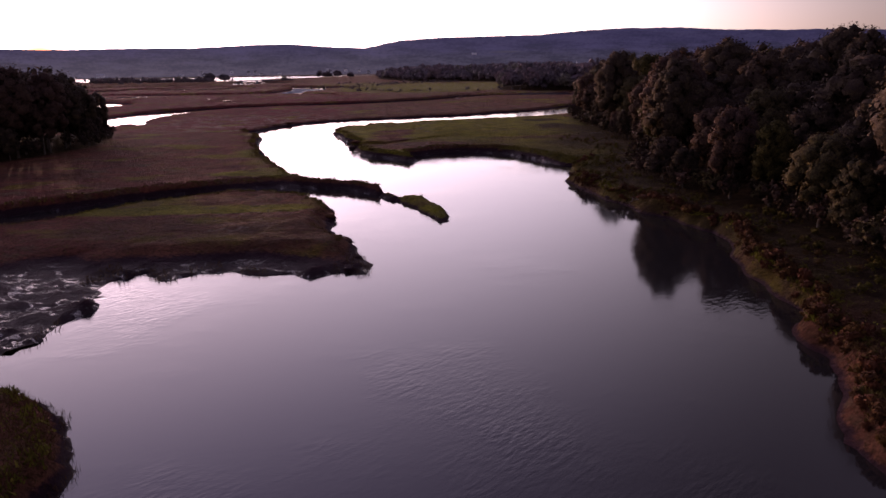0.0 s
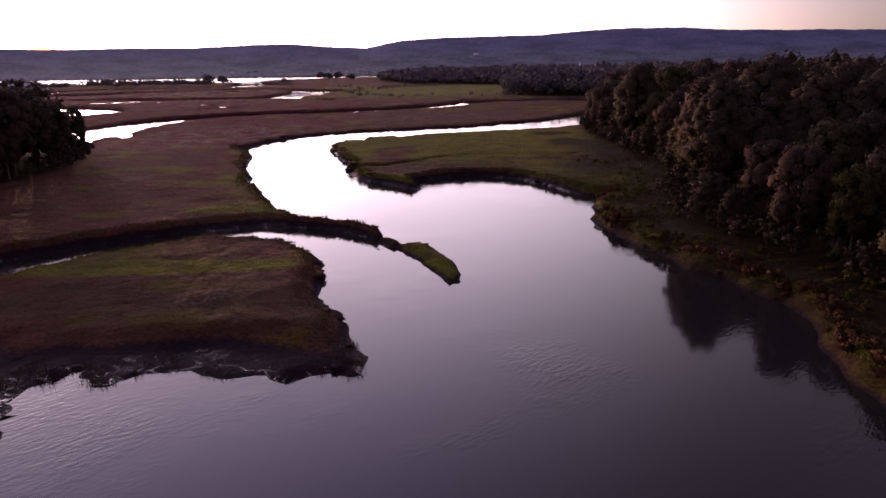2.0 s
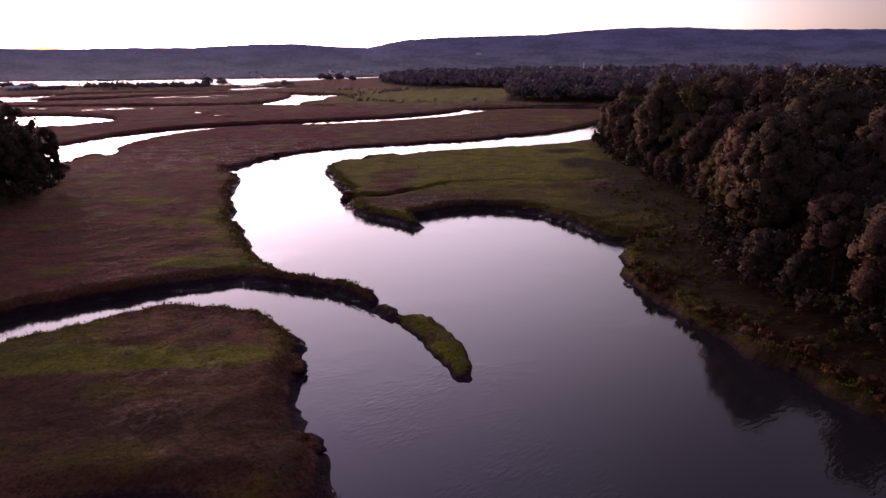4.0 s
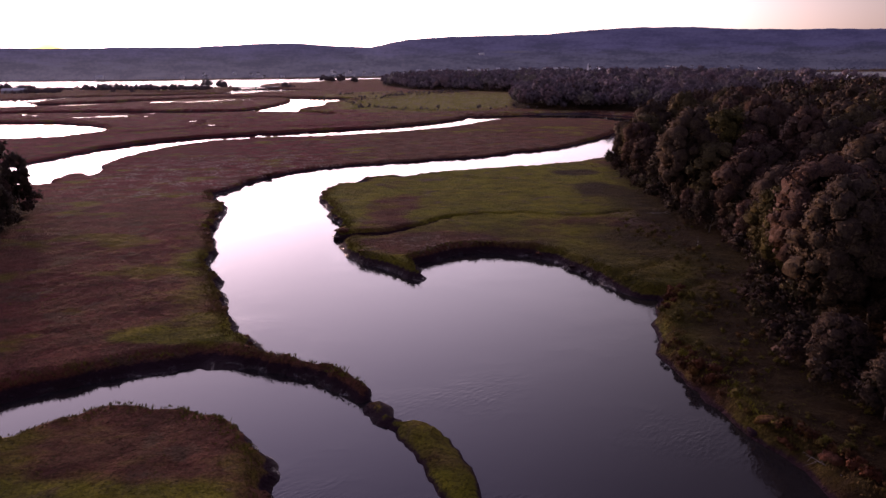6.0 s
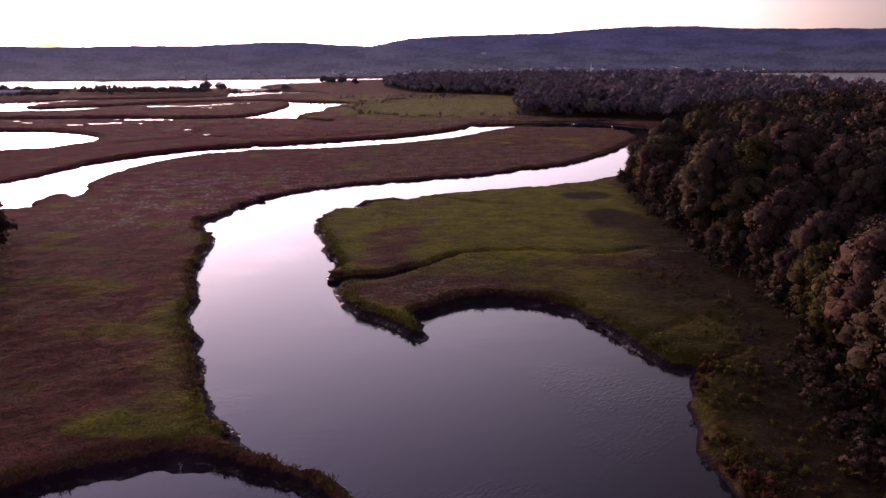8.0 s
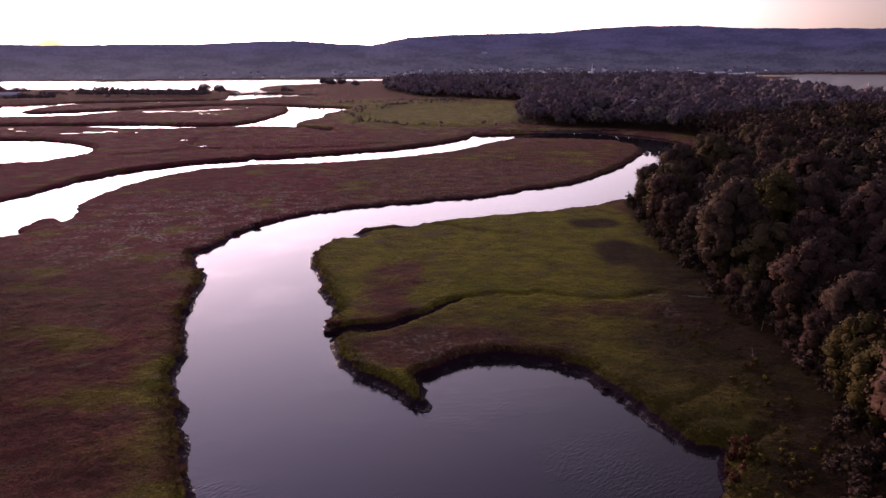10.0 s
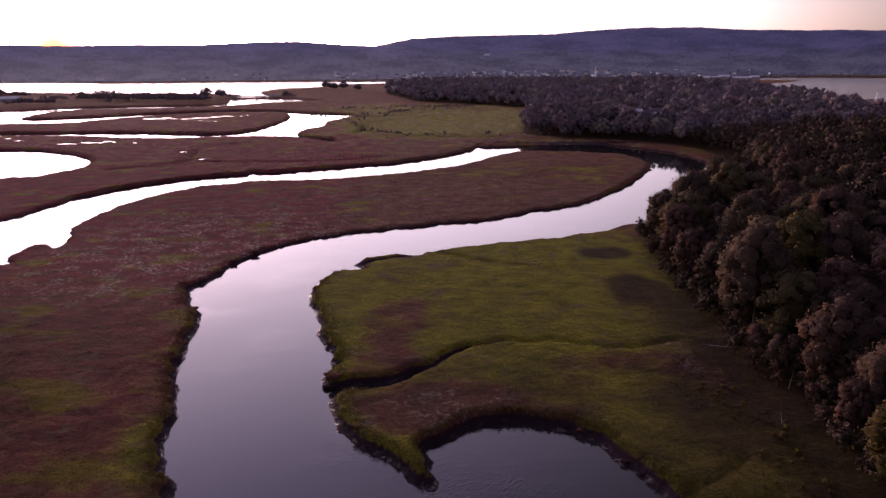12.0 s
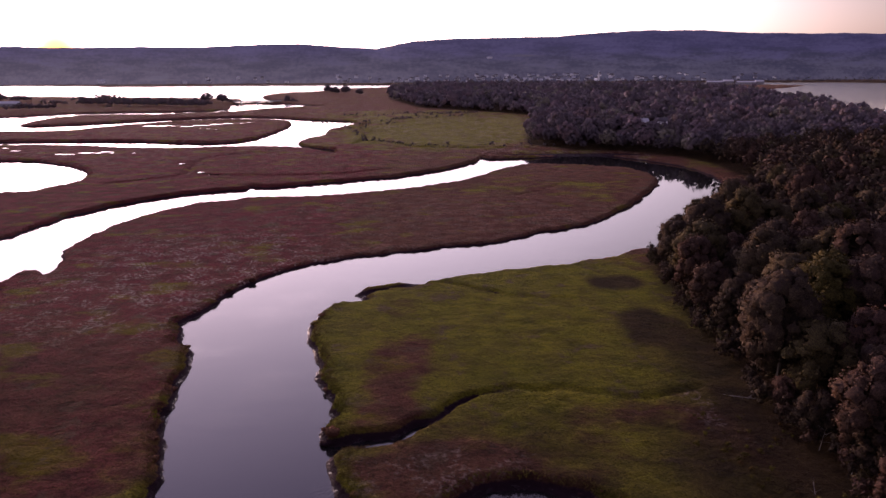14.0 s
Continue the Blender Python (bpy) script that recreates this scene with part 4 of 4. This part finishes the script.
        V.append(q)
        F.append(f + base)
        T.append(np.full(len(v), rng.rand()))
        base += len(v)
    ob = new(name, mesh_from(name, np.concatenate(V), np.concatenate(F), mat, True, {"tint": np.concatenate(T)}, np.concatenate(N)))
    return tagged(ob, label, "trees", kind="stuff")


mid = np.concatenate([rest, scatter(rng, LINES["forest"], 9.8, (135, 120, 240, 420)), scatter(rng, LINES["forest"], 9.2, (60, 420, 330, 700)), copse_rest])
mid = mid[mid[:, 0] < 0.66 * mid[:, 1] + 25]
north = mid[mid[:, 1] > 545]
mid = mid[mid[:, 1] <= 545]
woods("north_wood", north, lambda x, y: (0.36 if abs(x - 174) < 34 and 628 < y < 712 else 0.55) + 0.75 * rng.rand() * (0.2 if abs(x - 174) < 34 and y > 628 else 1), 26, 520, 0.42, 27, "lower wood of rounded crowns beyond the river bend", LEAF_HAZED, wide=7.4, puff=0.95, fill=0.66, own=0.25)
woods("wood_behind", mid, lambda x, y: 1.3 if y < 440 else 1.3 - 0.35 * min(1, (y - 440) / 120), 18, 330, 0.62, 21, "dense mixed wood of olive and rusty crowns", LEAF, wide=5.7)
far = np.concatenate([scatter(rng, LINES["forest"], 13.2, (-260, 700, 700, 1740)), scatter(rng, LINES["forest"], 12, (330, 250, 700, 700))])
far = far[far[:, 0] < 0.66 * (far[:, 1] - 60)]
woods("far_wood", far, lambda x, y: (1 - 0.35 * float(smooth01((y - 1300) / 250))) * 0.5 + 0.6 * rng.rand() ** 1.3 + 0.2 * float(value_noise(np.array([x / 90]), np.array([y / 90]), 63)[0]), 7, 60, 1.0, 22, "far wood of dark crowns before the bay", LEAF_HAZED, wide=9.5, puff=1.4, fill=0.8, own=0.3)

edge_line = curve_points(FOREST[1:20], False, 1.2)
under = edge_line[rng.randint(0, len(edge_line), 420)] + np.stack([rng.uniform(-1.5, 7, 420), rng.normal(0, 1.5, 420)], 1)
ring = LINES["copse"]
under = np.concatenate([under, ring[rng.randint(0, len(ring), 190)] + rng.normal(-1.0, 2.0, (190, 2))])
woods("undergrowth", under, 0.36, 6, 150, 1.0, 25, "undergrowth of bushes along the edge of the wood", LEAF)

bank_line = curve_points(BANK_EAST[3:], False, 1.0)
p = bank_line[rng.randint(0, len(bank_line), 900)] + np.stack([1.2 + 14 * rng.rand(900) ** 1.3, rng.normal(0, 2.0, 900)], 1)
p = np.concatenate([p, np.stack([rng.normal(47, 5, 160), rng.normal(195, 15, 160)], 1)])
z, inland, deep = lay(p)
p = p[(inland > 1.2) & (deep < 3) & (value_noise(p[:, 0] / 5, p[:, 1] / 5, 67) > rng.uniform(-0.5, 0.4, len(p)))]
woods("bank_scrub", p, lambda x, y: 0.018 + 0.040 * rng.rand() ** 2, 4, 90, 3.0, 26, "low scrub and tall weeds on the river bank below the wood", WEEDS, wide=15.0)
p = bank_line[rng.randint(0, len(bank_line), 420)] + np.stack([0.8 + 2.2 * rng.rand(420), rng.normal(0, 0.8, 420)], 1)
patchy = value_noise(p[:, 0] / 6, p[:, 1] / 6, 66)
p = p[(lay(p)[1] > 0.7) & (patchy > -0.25)]
woods("bank_shrubs", p, lambda x, y: 0.030 + 0.045 * rng.rand(), 4, 110, 3.0, 29, "rusty brown shrubs hanging over the edge of the river bank", SHRUB, wide=13.0)

# brush along the dykes, the causeway and the far shore
rows = [((-60, 866), (-8, 923), 20), ((-8, 923), (33, 956), 16), ((-95, 745), (-52, 822), 9), ((-92, 884), (-51, 941), 8), ((-51, 941), (39, 946), 34), ((-90, 815), (-46, 863), 18), ((-46, 863), (37, 913), 20), ((-71, 669), (-24, 624), 16), ((-24, 624), (87, 625), 12),
        ((-104, 793), (-68, 669), 20), ((-127, 859), (-150, 859), 8), ((-130, 911), (-96, 914), 8), ((-261, 1209), (-237, 1205), 16), ((-479, 1082), (-476, 1082), 4), ((-452, 1089), (-450, 1089), 3)]
brush = []
for (x0, y0), (x1, y1), n in rows:
    for u in rng.rand(n * 3):
        brush.append((x0 + (x1 - x0) * u + rng.normal() * 1.5, y0 + (y1 - y0) * u + rng.normal() * 3))
woods("brush", np.array(brush), lambda x, y: 0.09 + 0.22 * rng.rand() ** 2.5 + (0.12 if y > 1000 else 0), 4, 40, 1.4, 23, "low dark brush along the dykes of the marsh", LEAF_HAZED, puff=1.3, fill=0.85)
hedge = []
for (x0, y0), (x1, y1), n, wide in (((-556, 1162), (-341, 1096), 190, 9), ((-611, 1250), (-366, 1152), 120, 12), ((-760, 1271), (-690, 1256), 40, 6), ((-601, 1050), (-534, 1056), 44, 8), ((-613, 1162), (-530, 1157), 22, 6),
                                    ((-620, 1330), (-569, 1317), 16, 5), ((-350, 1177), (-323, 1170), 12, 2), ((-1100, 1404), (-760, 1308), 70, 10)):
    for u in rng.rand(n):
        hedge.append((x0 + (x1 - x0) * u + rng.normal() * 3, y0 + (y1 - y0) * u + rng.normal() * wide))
woods("hedge", np.array(hedge), lambda x, y: 0.44 + 0.26 * rng.rand() + (0.12 if x < -680 else 0), 5, 40, 1.5, 28, "hedges and bushes on the causeway and the low shore", LEAF_HAZED, puff=1.4, fill=0.9)
shore_row = np.array([(x + rng.uniform(-6, 6), 2015 + 130 * rng.rand() ** 1.5 + 0.06 * abs(x)) for x in np.arange(-1500, 1300, 3.2)])
shore_row = np.concatenate([shore_row, np.stack([rng.normal(330, 330, 260), 2040 + 330 * rng.rand(260)], 1)])
east_shore = np.stack([rng.uniform(560, 1900, 420), 1950 + 120 * rng.rand(420)], 1)
east_shore[:, 1] -= 60 * smooth01((east_shore[:, 0] - 1000) / 200)
shore_row = np.concatenate([shore_row, east_shore])
woods("shore_trees", shore_row, lambda x, y: (0.10 + 0.10 * rng.rand() if x < -150 else 0.15 + 0.18 * rng.rand()), 5, 12, 1.6, 24, "tree line and hedges along the far shore", LEAF_SHORE_HAZED, lambda q: np.array([slope(y) - 1.2 if y > 2060 else 0.6 for y in q[:, 1]]), wide=7.5, puff=1.4, fill=0.95)

lone = tree_kind("round_tree", 8, 13, 4.6, 26, 1300, 0.5, "", LEAF_HAZED, 0.05)
for k, (x, y, s) in enumerate(((-377, 1198, 1.15), (-353, 1196, 1.0), (-259, 1236, 0.6), (-238, 1502, 1.1), (-210, 1433, 1.0), (-193, 1442, 1.1), (-223, 1471, 0.9), (-160, 1389, 0.9))):
    m = Matrix.LocRotScale((x, y, float(stand([(x, y)])[0]) - 0.2), Euler((0, 0, x)), (s * 2.1, s * 2.1, s * 1.15))
    t = copy_thing(lone, m) if k else lone
    t.matrix_basis = m
    tagged(t, "round tree standing alone beside the causeway", "tree", "lone trees")


# ---- bleached dead trees at the wood's edge ----
def dead_tree(seed, x, y, height, tilt, turn, label):
    rng = np.random.RandomState(seed)
    top = new("dead_tree")
    bm = bmesh.new()
    limbs(bm, rng, height, height * 0.009, 9, height * 0.30, 0.25)
    part("bare_trunk", bm, DEAD, top)
    top.matrix_basis = Matrix.LocRotScale((x, y, float(stand([(x, y)])[0]) - 0.1), Euler((0, tilt, turn)), None)
    tagged(top, label, "dead tree", "dead trees")


dead_tree(51, 58.5, 207.0, 7, 0.15, 0.4, "bleached standing dead tree with bare branches")
dead_tree(52, 60.0, 200.0, 6.5, -0.1, 1.4, "bleached standing dead tree with bare branches")
dead_tree(53, 59.2, 257.5, 8, 0.1, 2.2, "bleached standing dead tree with bare branches")
dead_tree(54, 63.5, 282.0, 9, 0.05, 3.1, "bleached standing dead tree with bare branches")
dead_tree(55, 50.2, 226.2, 7.5, 1.50, -0.55, "fallen bleached tree lying on the meadow")
dead_tree(56, 35.6, 114.7, 5, 1.48, 2.0, "fallen bleached tree lying on the river bank")
dead_tree(58, -37.8, 259.6, 2.6, 1.45, 0.6, "pale driftwood stranded at the foot of the bank")
dead_tree(57, 51.1, 194.0, 5, 1.50, 1.2, "fallen bleached tree lying on the meadow")


# ---- marsh grass ----
def tussocks():
    rng = np.random.RandomState(31)
    n = 200000
    p = np.stack([rng.uniform(-78, 62, n), 30 + 285 * rng.rand(n) ** 1.25], 1)
    z, inland, wood = lay(p)
    edge = np.exp(-((inland - 2.0) / 1.6) ** 2)
    keep = (inland > 0.8) & (z > 1.45) & (wood < 2) & (rng.rand(n) < 0.22 + 0.78 * edge)
    p, z, edge = p[keep], z[keep], edge[keep]
    n = len(p)
    blades = 4
    a = rng.uniform(0, 6.283, (n, blades))
    hgt = (0.14 + 0.20 * edge[:, None]) * rng.uniform(0.6, 1.3, (n, blades))
    wid = 0.05 + 0.06 * rng.rand(n, blades)
    root = np.stack([p[:, 0, None] + rng.normal(0, 0.18, (n, blades)), p[:, 1, None] + rng.normal(0, 0.18, (n, blades)), np.repeat(z[:, None] - 0.08, blades, 1)], 2)
    lean = np.stack([np.cos(a), np.sin(a), np.zeros_like(a)], 2) * (hgt * rng.uniform(0.3, 1.0, (n, blades)))[:, :, None]
    side = np.stack([-np.sin(a), np.cos(a), np.zeros_like(a)], 2) * wid[:, :, None]
    tip = root + lean + np.stack([np.zeros_like(a), np.zeros_like(a), hgt], 2)
    V = np.stack([root - side, root + side, tip], 2).reshape(-1, 3)
    F = np.arange(len(V)).reshape(-1, 3)
    g = 0.5 + 0.5 * value_noise(p[:, 0] / 14, p[:, 1] / 14, 33)
    red = np.where((p[:, 0] < -20) & (p[:, 1] < 52), 0.95, 0) + np.where((p[:, 0] < -20) & (p[:, 1] < 52), 0, 1) * np.where((p[:, 0] > 22) & (p[:, 1] < 168), 0.66, np.where((p[:, 0] > -30) | (p[:, 1] < 160), 0.35, 0.55))
    tint = np.repeat(np.clip(red + 0.5 * (g - 0.5), 0, 0.99), blades * 3)
    ob = new("marsh_grass", mesh_from("marsh_grass", V, F, GRASS, False, {"tint": tint}))
    tagged(ob, "coarse marsh grass in green and rusty tussocks", "grass", kind="stuff")


tussocks()


# ---- reeds standing in the shallows ----
def reeds():
    rng = np.random.RandomState(35)
    n = 9000
    where = np.concatenate([np.stack([rng.uniform(-44, -9, n // 2), rng.uniform(77, 88, n // 2)], 1), np.stack([rng.uniform(-52, -34, n // 4), rng.uniform(54, 84, n // 4)], 1),
                            np.stack([rng.uniform(-44, -22, n), rng.uniform(28, 50, n)], 1)])
    patchy = value_noise(where[:, 0] / 3.0, where[:, 1] / 3.0, 36)
    z, inland, _ = lay(where)
    on_isle = (where[:, 1] < 50) & (inland > 0.1)
    keep = ((inland > -0.3) & (inland < 2.5) & (patchy > -0.15)) | on_isle
    where, z = where[keep], z[keep]
    n = len(where)
    a, h = rng.uniform(0, 6.283, n), rng.uniform(0.3, 0.8, n)
    root = np.stack([where[:, 0], where[:, 1], z - 0.1], 1)
    side = np.stack([np.cos(a), np.sin(a), np.zeros(n)], 1) * 0.035
    tip = root + np.stack([rng.normal(0, 0.2, n), rng.normal(0, 0.2, n), h], 1)
    V = np.stack([root - side, root + side, tip], 1).reshape(-1, 3)
    ob = new("reeds", mesh_from("reeds", V, np.arange(len(V)).reshape(-1, 3), WEEDS, False, {"tint": np.full(len(V), 0.9)}))
    tagged(ob, "thin reeds standing in the shallows below the banks", "reeds", kind="stuff")


reeds()


# ---- slumped blocks of turf at the foot of the banks ----
def slumped_turf():
    rng = np.random.RandomState(37)
    V, F, T, base = [], [], [], 0
    v0, f0 = ICO1
    for course, n in ((BANK_TONGUE[11:], 120), (BANK_SPIT[:10], 50), (BANK_COVE[14:], 75), (BANK_POINT[8:20], 70), (BANK_COVE[:9], 30), (BANK_EAST[8:], 40)):
        line = curve_points(course, False, 1.0)
        p = line[rng.randint(0, len(line), n)] + rng.normal(0, 0.7, (n, 2))
        z, inland, _ = lay(p)
        for (x, y), h, d in zip(p, z, inland):
            if not 0.7 < d < 3.0:
                continue
            s = rng.uniform(0.3, 0.9) if rng.rand() < 0.55 else 0.2
            q = np.sign(v0) * np.abs(v0) ** 0.7 * (1 + 0.45 * value_noise(v0[:, 0] * 2 + x, v0[:, 1] * 2 + v0[:, 2] * 3 + y, 38))[:, None]
            a = rng.uniform(0, 6.283)
            q = q @ np.array([[math.cos(a), math.sin(a), 0.0], [-math.sin(a), math.cos(a), rng.uniform(-0.3, 0.3)], [0, 0, 1]])
            V.append(q * (s * rng.uniform(0.8, 1.7), s * rng.uniform(0.8, 1.7), s * 0.42) + (x, y, max(h, 0) - 0.06 * s))
            F.append(f0 + base)
            base += len(v0)
    ob = new("slumped_turf", mesh_from("slumped_turf", np.concatenate(V), np.concatenate(F), GROUND, True, {"green": np.full(base, 0.2), "grassy": np.full(base, 0.35), "wood": np.zeros(base), "dry_haze": np.zeros(base), "flare_red": np.zeros(base)}))
    tagged(ob, "slumped dark blocks of turf along the river banks", "turf", kind="stuff")


slumped_turf()


# ---- buildings ----
def house(x, y, z, turn, w, d, h, roof_h, wall=WHITE, roof=ROOF, label="small white clapboard house with a dark gable roof", chimney=True, windows=3):
    top = new("house")
    bm = bmesh.new()
    box(bm, -w / 2, -d / 2, -3, w / 2, d / 2, h)
    a = [bm.verts.new(c) for c in ((-w / 2, -d / 2, h), (-w / 2, d / 2, h), (-w / 2, 0, h + roof_h))]
    b = [bm.verts.new(c) for c in ((w / 2, -d / 2, h), (w / 2, d / 2, h), (w / 2, 0, h + roof_h))]
    bm.faces.new(a), bm.faces.new(b)
    part("wall", bm, wall, top)
    bm = bmesh.new()
    e = 0.4
    for s in (-1, 1):
        k = [(-w / 2 - e, s * (d / 2 + e), h - e * roof_h / d * 2), (w / 2 + e, s * (d / 2 + e), h - e * roof_h / d * 2), (w / 2 + e, 0, h + roof_h), (-w / 2 - e, 0, h + roof_h)]
        lo = [bm.verts.new(c) for c in k]
        hi = [bm.verts.new((c[0], c[1], c[2] + 0.25)) for c in k]
        bm.faces.new(hi), bm.faces.new(lo)
        for i in range(4):
            bm.faces.new((lo[i], lo[(i + 1) % 4], hi[(i + 1) % 4], hi[i]))
    part("roof", bm, roof, top)
    if chimney:
        bm = bmesh.new()
        box(bm, w * 0.2, -0.4, h + roof_h * 0.4, w * 0.2 + 0.7, 0.4, h + roof_h + 1.0)
        part("chimney", bm, CONCRETE, top)
    storeys = max(1, int(h / 2.7))
    for fl in range(storeys):
        for i in range(windows):
            cx = -w / 2 + w * (i + 0.5) / windows
            bm = bmesh.new()
            box(bm, cx - 0.5, -d / 2 - 0.06, fl * 2.8 + 0.9, cx + 0.5, -d / 2 + 0.05, fl * 2.8 + 2.2)
            part("window", bm, PANE, top)
    bm = bmesh.new()
    box(bm, -0.5 + w * 0.07, -d / 2 - 0.08, 0.05, 0.5 + w * 0.07, -d / 2 + 0.05, 2.1)
    part("door", bm, STEEL, top)
    top.matrix_basis = pose(x, y, z, 0, 0, turn)
    return tagged(top, label, "house", "houses")


def church(x, y, z, size=1.0):
    top = new("church")
    bm = bmesh.new()
    box(bm, -5, -8, -3, 5, 8, 7)
    part("nave_wall", bm, WHITE, top)
    bm = bmesh.new()
    for s in (-1, 1):
        q = [bm.verts.new(c) for c in ((s * 5.4, -8.4, 6.6), (s * 5.4, 8.4, 6.6), (0, 8.4, 11), (0, -8.4, 11))]
        bm.faces.new(q)
    bmesh.ops.solidify(bm, geom=bm.faces[:], thickness=0.3)
    part("roof", bm, ROOF, top)
    bm = bmesh.new()
    box(bm, -2, -11, -3, 2, -7.9, 13)
    part("tower", bm, WHITE, top)
    bm = bmesh.new()
    bmesh.ops.create_cone(bm, segments=8, radius1=2.3, radius2=0.05, depth=15, cap_ends=True, matrix=Matrix.Translation((0, -9.5, 20.5)))
    part("spire", bm, WHITE, top)
    for i in range(3):
        bm = bmesh.new()
        box(bm, 4.95, -5 + i * 4, 2, 5.08, -3.6 + i * 4, 5)
        part("window", bm, PANE, top)
    top.matrix_basis = pose(x, y, z, 0, 0, 15) @ Matrix.Scale(size, 4)
    tagged(top, "white wooden church with a tall pointed spire", "church")


def bridge():
    top = new("bridge")
    L = 74
    bm = bmesh.new()
    box(bm, -L / 2, -3.5, 2.9, L / 2, 3.5, 4.3, 0.1)
    part("deck", bm, STEEL, top)
    for s in (-1, 1):
        bm = bmesh.new()
        box(bm, -L / 2, s * 3.3 - 0.1, 5.2, L / 2, s * 3.3 + 0.1, 5.4)
        part("handrail", bm, STEEL, top)
        for i in range(19):
            bm = bmesh.new()
            x = -L / 2 + 1 + i * 4
            box(bm, x - 0.12, s * 3.3 - 0.12, 4.3, x + 0.12, s * 3.3 + 0.12, 5.3)
            part("rail_post", bm, STEEL, top)
    for x in (-24, 0, 20, 27):
        bm = bmesh.new()
        box(bm, x - 1.2, -3.2, -2, x + 1.2, 3.2, 2.9, 0.2)
        part("pier", bm, CONCRETE, top)
    top.matrix_basis = pose(-296, 1190, 0, 0, 0, 13)
    tagged(top, "long low road bridge on concrete piers over the tidal channel", "bridge")


bridge()
rng = np.random.RandomState(61)
house(165, 702, 8.5, 8, 12, 7, 4.2, 2.6, WHITE, METAL, "white farmhouse with a pale roof in a clearing of the wood")
house(186, 712, 8.5, -5, 9, 7, 4, 2.5, WHITE, label="white house with a dark roof in a clearing of the wood")
house(201, 702, 8.0, 20, 8, 6, 3.2, 2.2, GREY, METAL, "grey outbuilding with a pale metal roof", False, 2)
house(146, 892, 7.2, 0, 22, 8, 4, 2.5, WHITE, METAL, "long white building with a pale metal roof among trees", False, 5)
house(128, 905, 7.2, 30, 8, 7, 5, 3.5, WHITE)
house(246, 1157, 7.2, 10, 20, 9, 4, 2.5, WHITE, METAL, "long white building with a pale metal roof among trees", False, 5)
house(352, 716, 7.4, -10, 14, 9, 6, 3, WHITE)
church(374, 710, 7.4, 0.75)
house(-654, 1139, 2.0, 8, 34, 10, 4, 3, GREY, METAL, "long grey barn with a pale metal roof by the fields", False, 4)
for i in range(9):
    x, y = 230 + i * 42 + rng.uniform(-14, 14), 1570 + rng.uniform(-50, 90)
    house(x, y, 7.0 if y < 1600 else 5, rng.uniform(-30, 30), rng.uniform(9, 20), rng.uniform(7, 10), rng.uniform(4, 6.5), rng.uniform(2.5, 4), WHITE if rng.rand() < 0.7 else GREY, METAL if rng.rand() < 0.35 else ROOF,
          "pale town house near the waterfront")
for w, x, y, h in ((34, 640, 1780, 6), (24, 676, 1790, 8), (40, 712, 1776, 5), (18, 742, 1770, 7)):
    house(x, y, 2.2, -8, w, 18, h, 2.5, GREY, METAL, "large pale waterfront works hall with a metal roof", False, 8)
for i in range(130):
    x = rng.uniform(-750, 1050) if i > 95 else rng.normal(380, 240)
    y = 2045 + rng.uniform(0, 330) + 0.05 * abs(x)
    house(x, y, slope(y), rng.uniform(-40, 40), rng.uniform(6, 12), rng.uniform(6, 8), rng.uniform(3, 5), rng.uniform(2, 3.4), WHITE if rng.rand() < 0.8 else GREY, METAL if rng.rand() < 0.3 else ROOF,
          "white village house on the far shore")
for x, y, z in ((-1000, 2140, slope(2140)), (-1530, 2330, slope(2330) - 1), (185, 3050, slope(3050))):
    house(x, y, z, 10, 20, 10, 6, 4, WHITE, METAL, "white farm building on the far slope", False, 4)
church(430, 2105, slope(2130))


# ---- shallow pools on the marsh ----
def pool(x, y, rx, ry, seed):
    rng = np.random.RandomState(seed)
    z = float(stand([(x, y)])[0])
    bm = bmesh.new()
    vs = []
    r = 0.55 + 0.45 * np.convolve(np.tile(rng.rand(30) ** 1.5, 3), (0.3, 0.5, 0.3), "same")[30:60] * 1.3
    for k in range(30):
        a = 6.2832 * k / 30
        r_k = float(r[k]) * (0.55 if k % 3 == 0 and rng.rand() < 0.6 else 1)
        vs.append(bm.verts.new((math.cos(a) * rx * r_k, math.sin(a) * ry * r_k, 0)))
    top = bm.faces.new(vs)
    r = bmesh.ops.extrude_face_region(bm, geom=[top])
    bmesh.ops.translate(bm, vec=(0, 0, 0.5), verts=[v for v in r["geom"] if isinstance(v, bmesh.types.BMVert)])
    bmesh.ops.recalc_face_normals(bm, faces=bm.faces[:])
    me = bpy.data.meshes.new("marsh_pool")
    bm.to_mesh(me)
    bm.free()
    me.materials.append(WATER)
    ob = new("marsh_pool", me)
    ob.location = (x, y, z - 0.15)
    ob.scale = (0.74, 0.52, 1)
    tagged(ob, "shallow pool of still water on the marsh", "pool", "marsh pools")


for i, (x, y, rx, ry) in enumerate(((-302, 802, 16, 7), (-290, 808, 8, 5), (-264, 796, 9, 4), (-254, 804, 11, 5), (-242, 815, 9, 6), (-231, 822, 8, 4), (-278, 801, 4, 2), (-216, 824, 2.5, 2.5), (-212, 836, 2.5, 2.5),
                                    (-240, 769, 3, 2), (-232, 768, 2.5, 2), (-223, 762, 2.5, 2), (-341, 627, 3, 2.5), (-323, 610, 5, 2), (-277, 592, 8, 3), (-263, 597, 11, 4), (-252, 602, 7, 3),
                                    (-244, 595, 2, 2), (-228, 594, 2, 2), (-143, 504, 5, 4), (-150, 507, 3, 2), (-174, 541, 3, 2))):
    pool(x, y, rx, ry, 70 + i)
    pool(x + rx * 0.8, y - ry * 0.3, rx * 0.4, ry * 0.5, 120 + i)
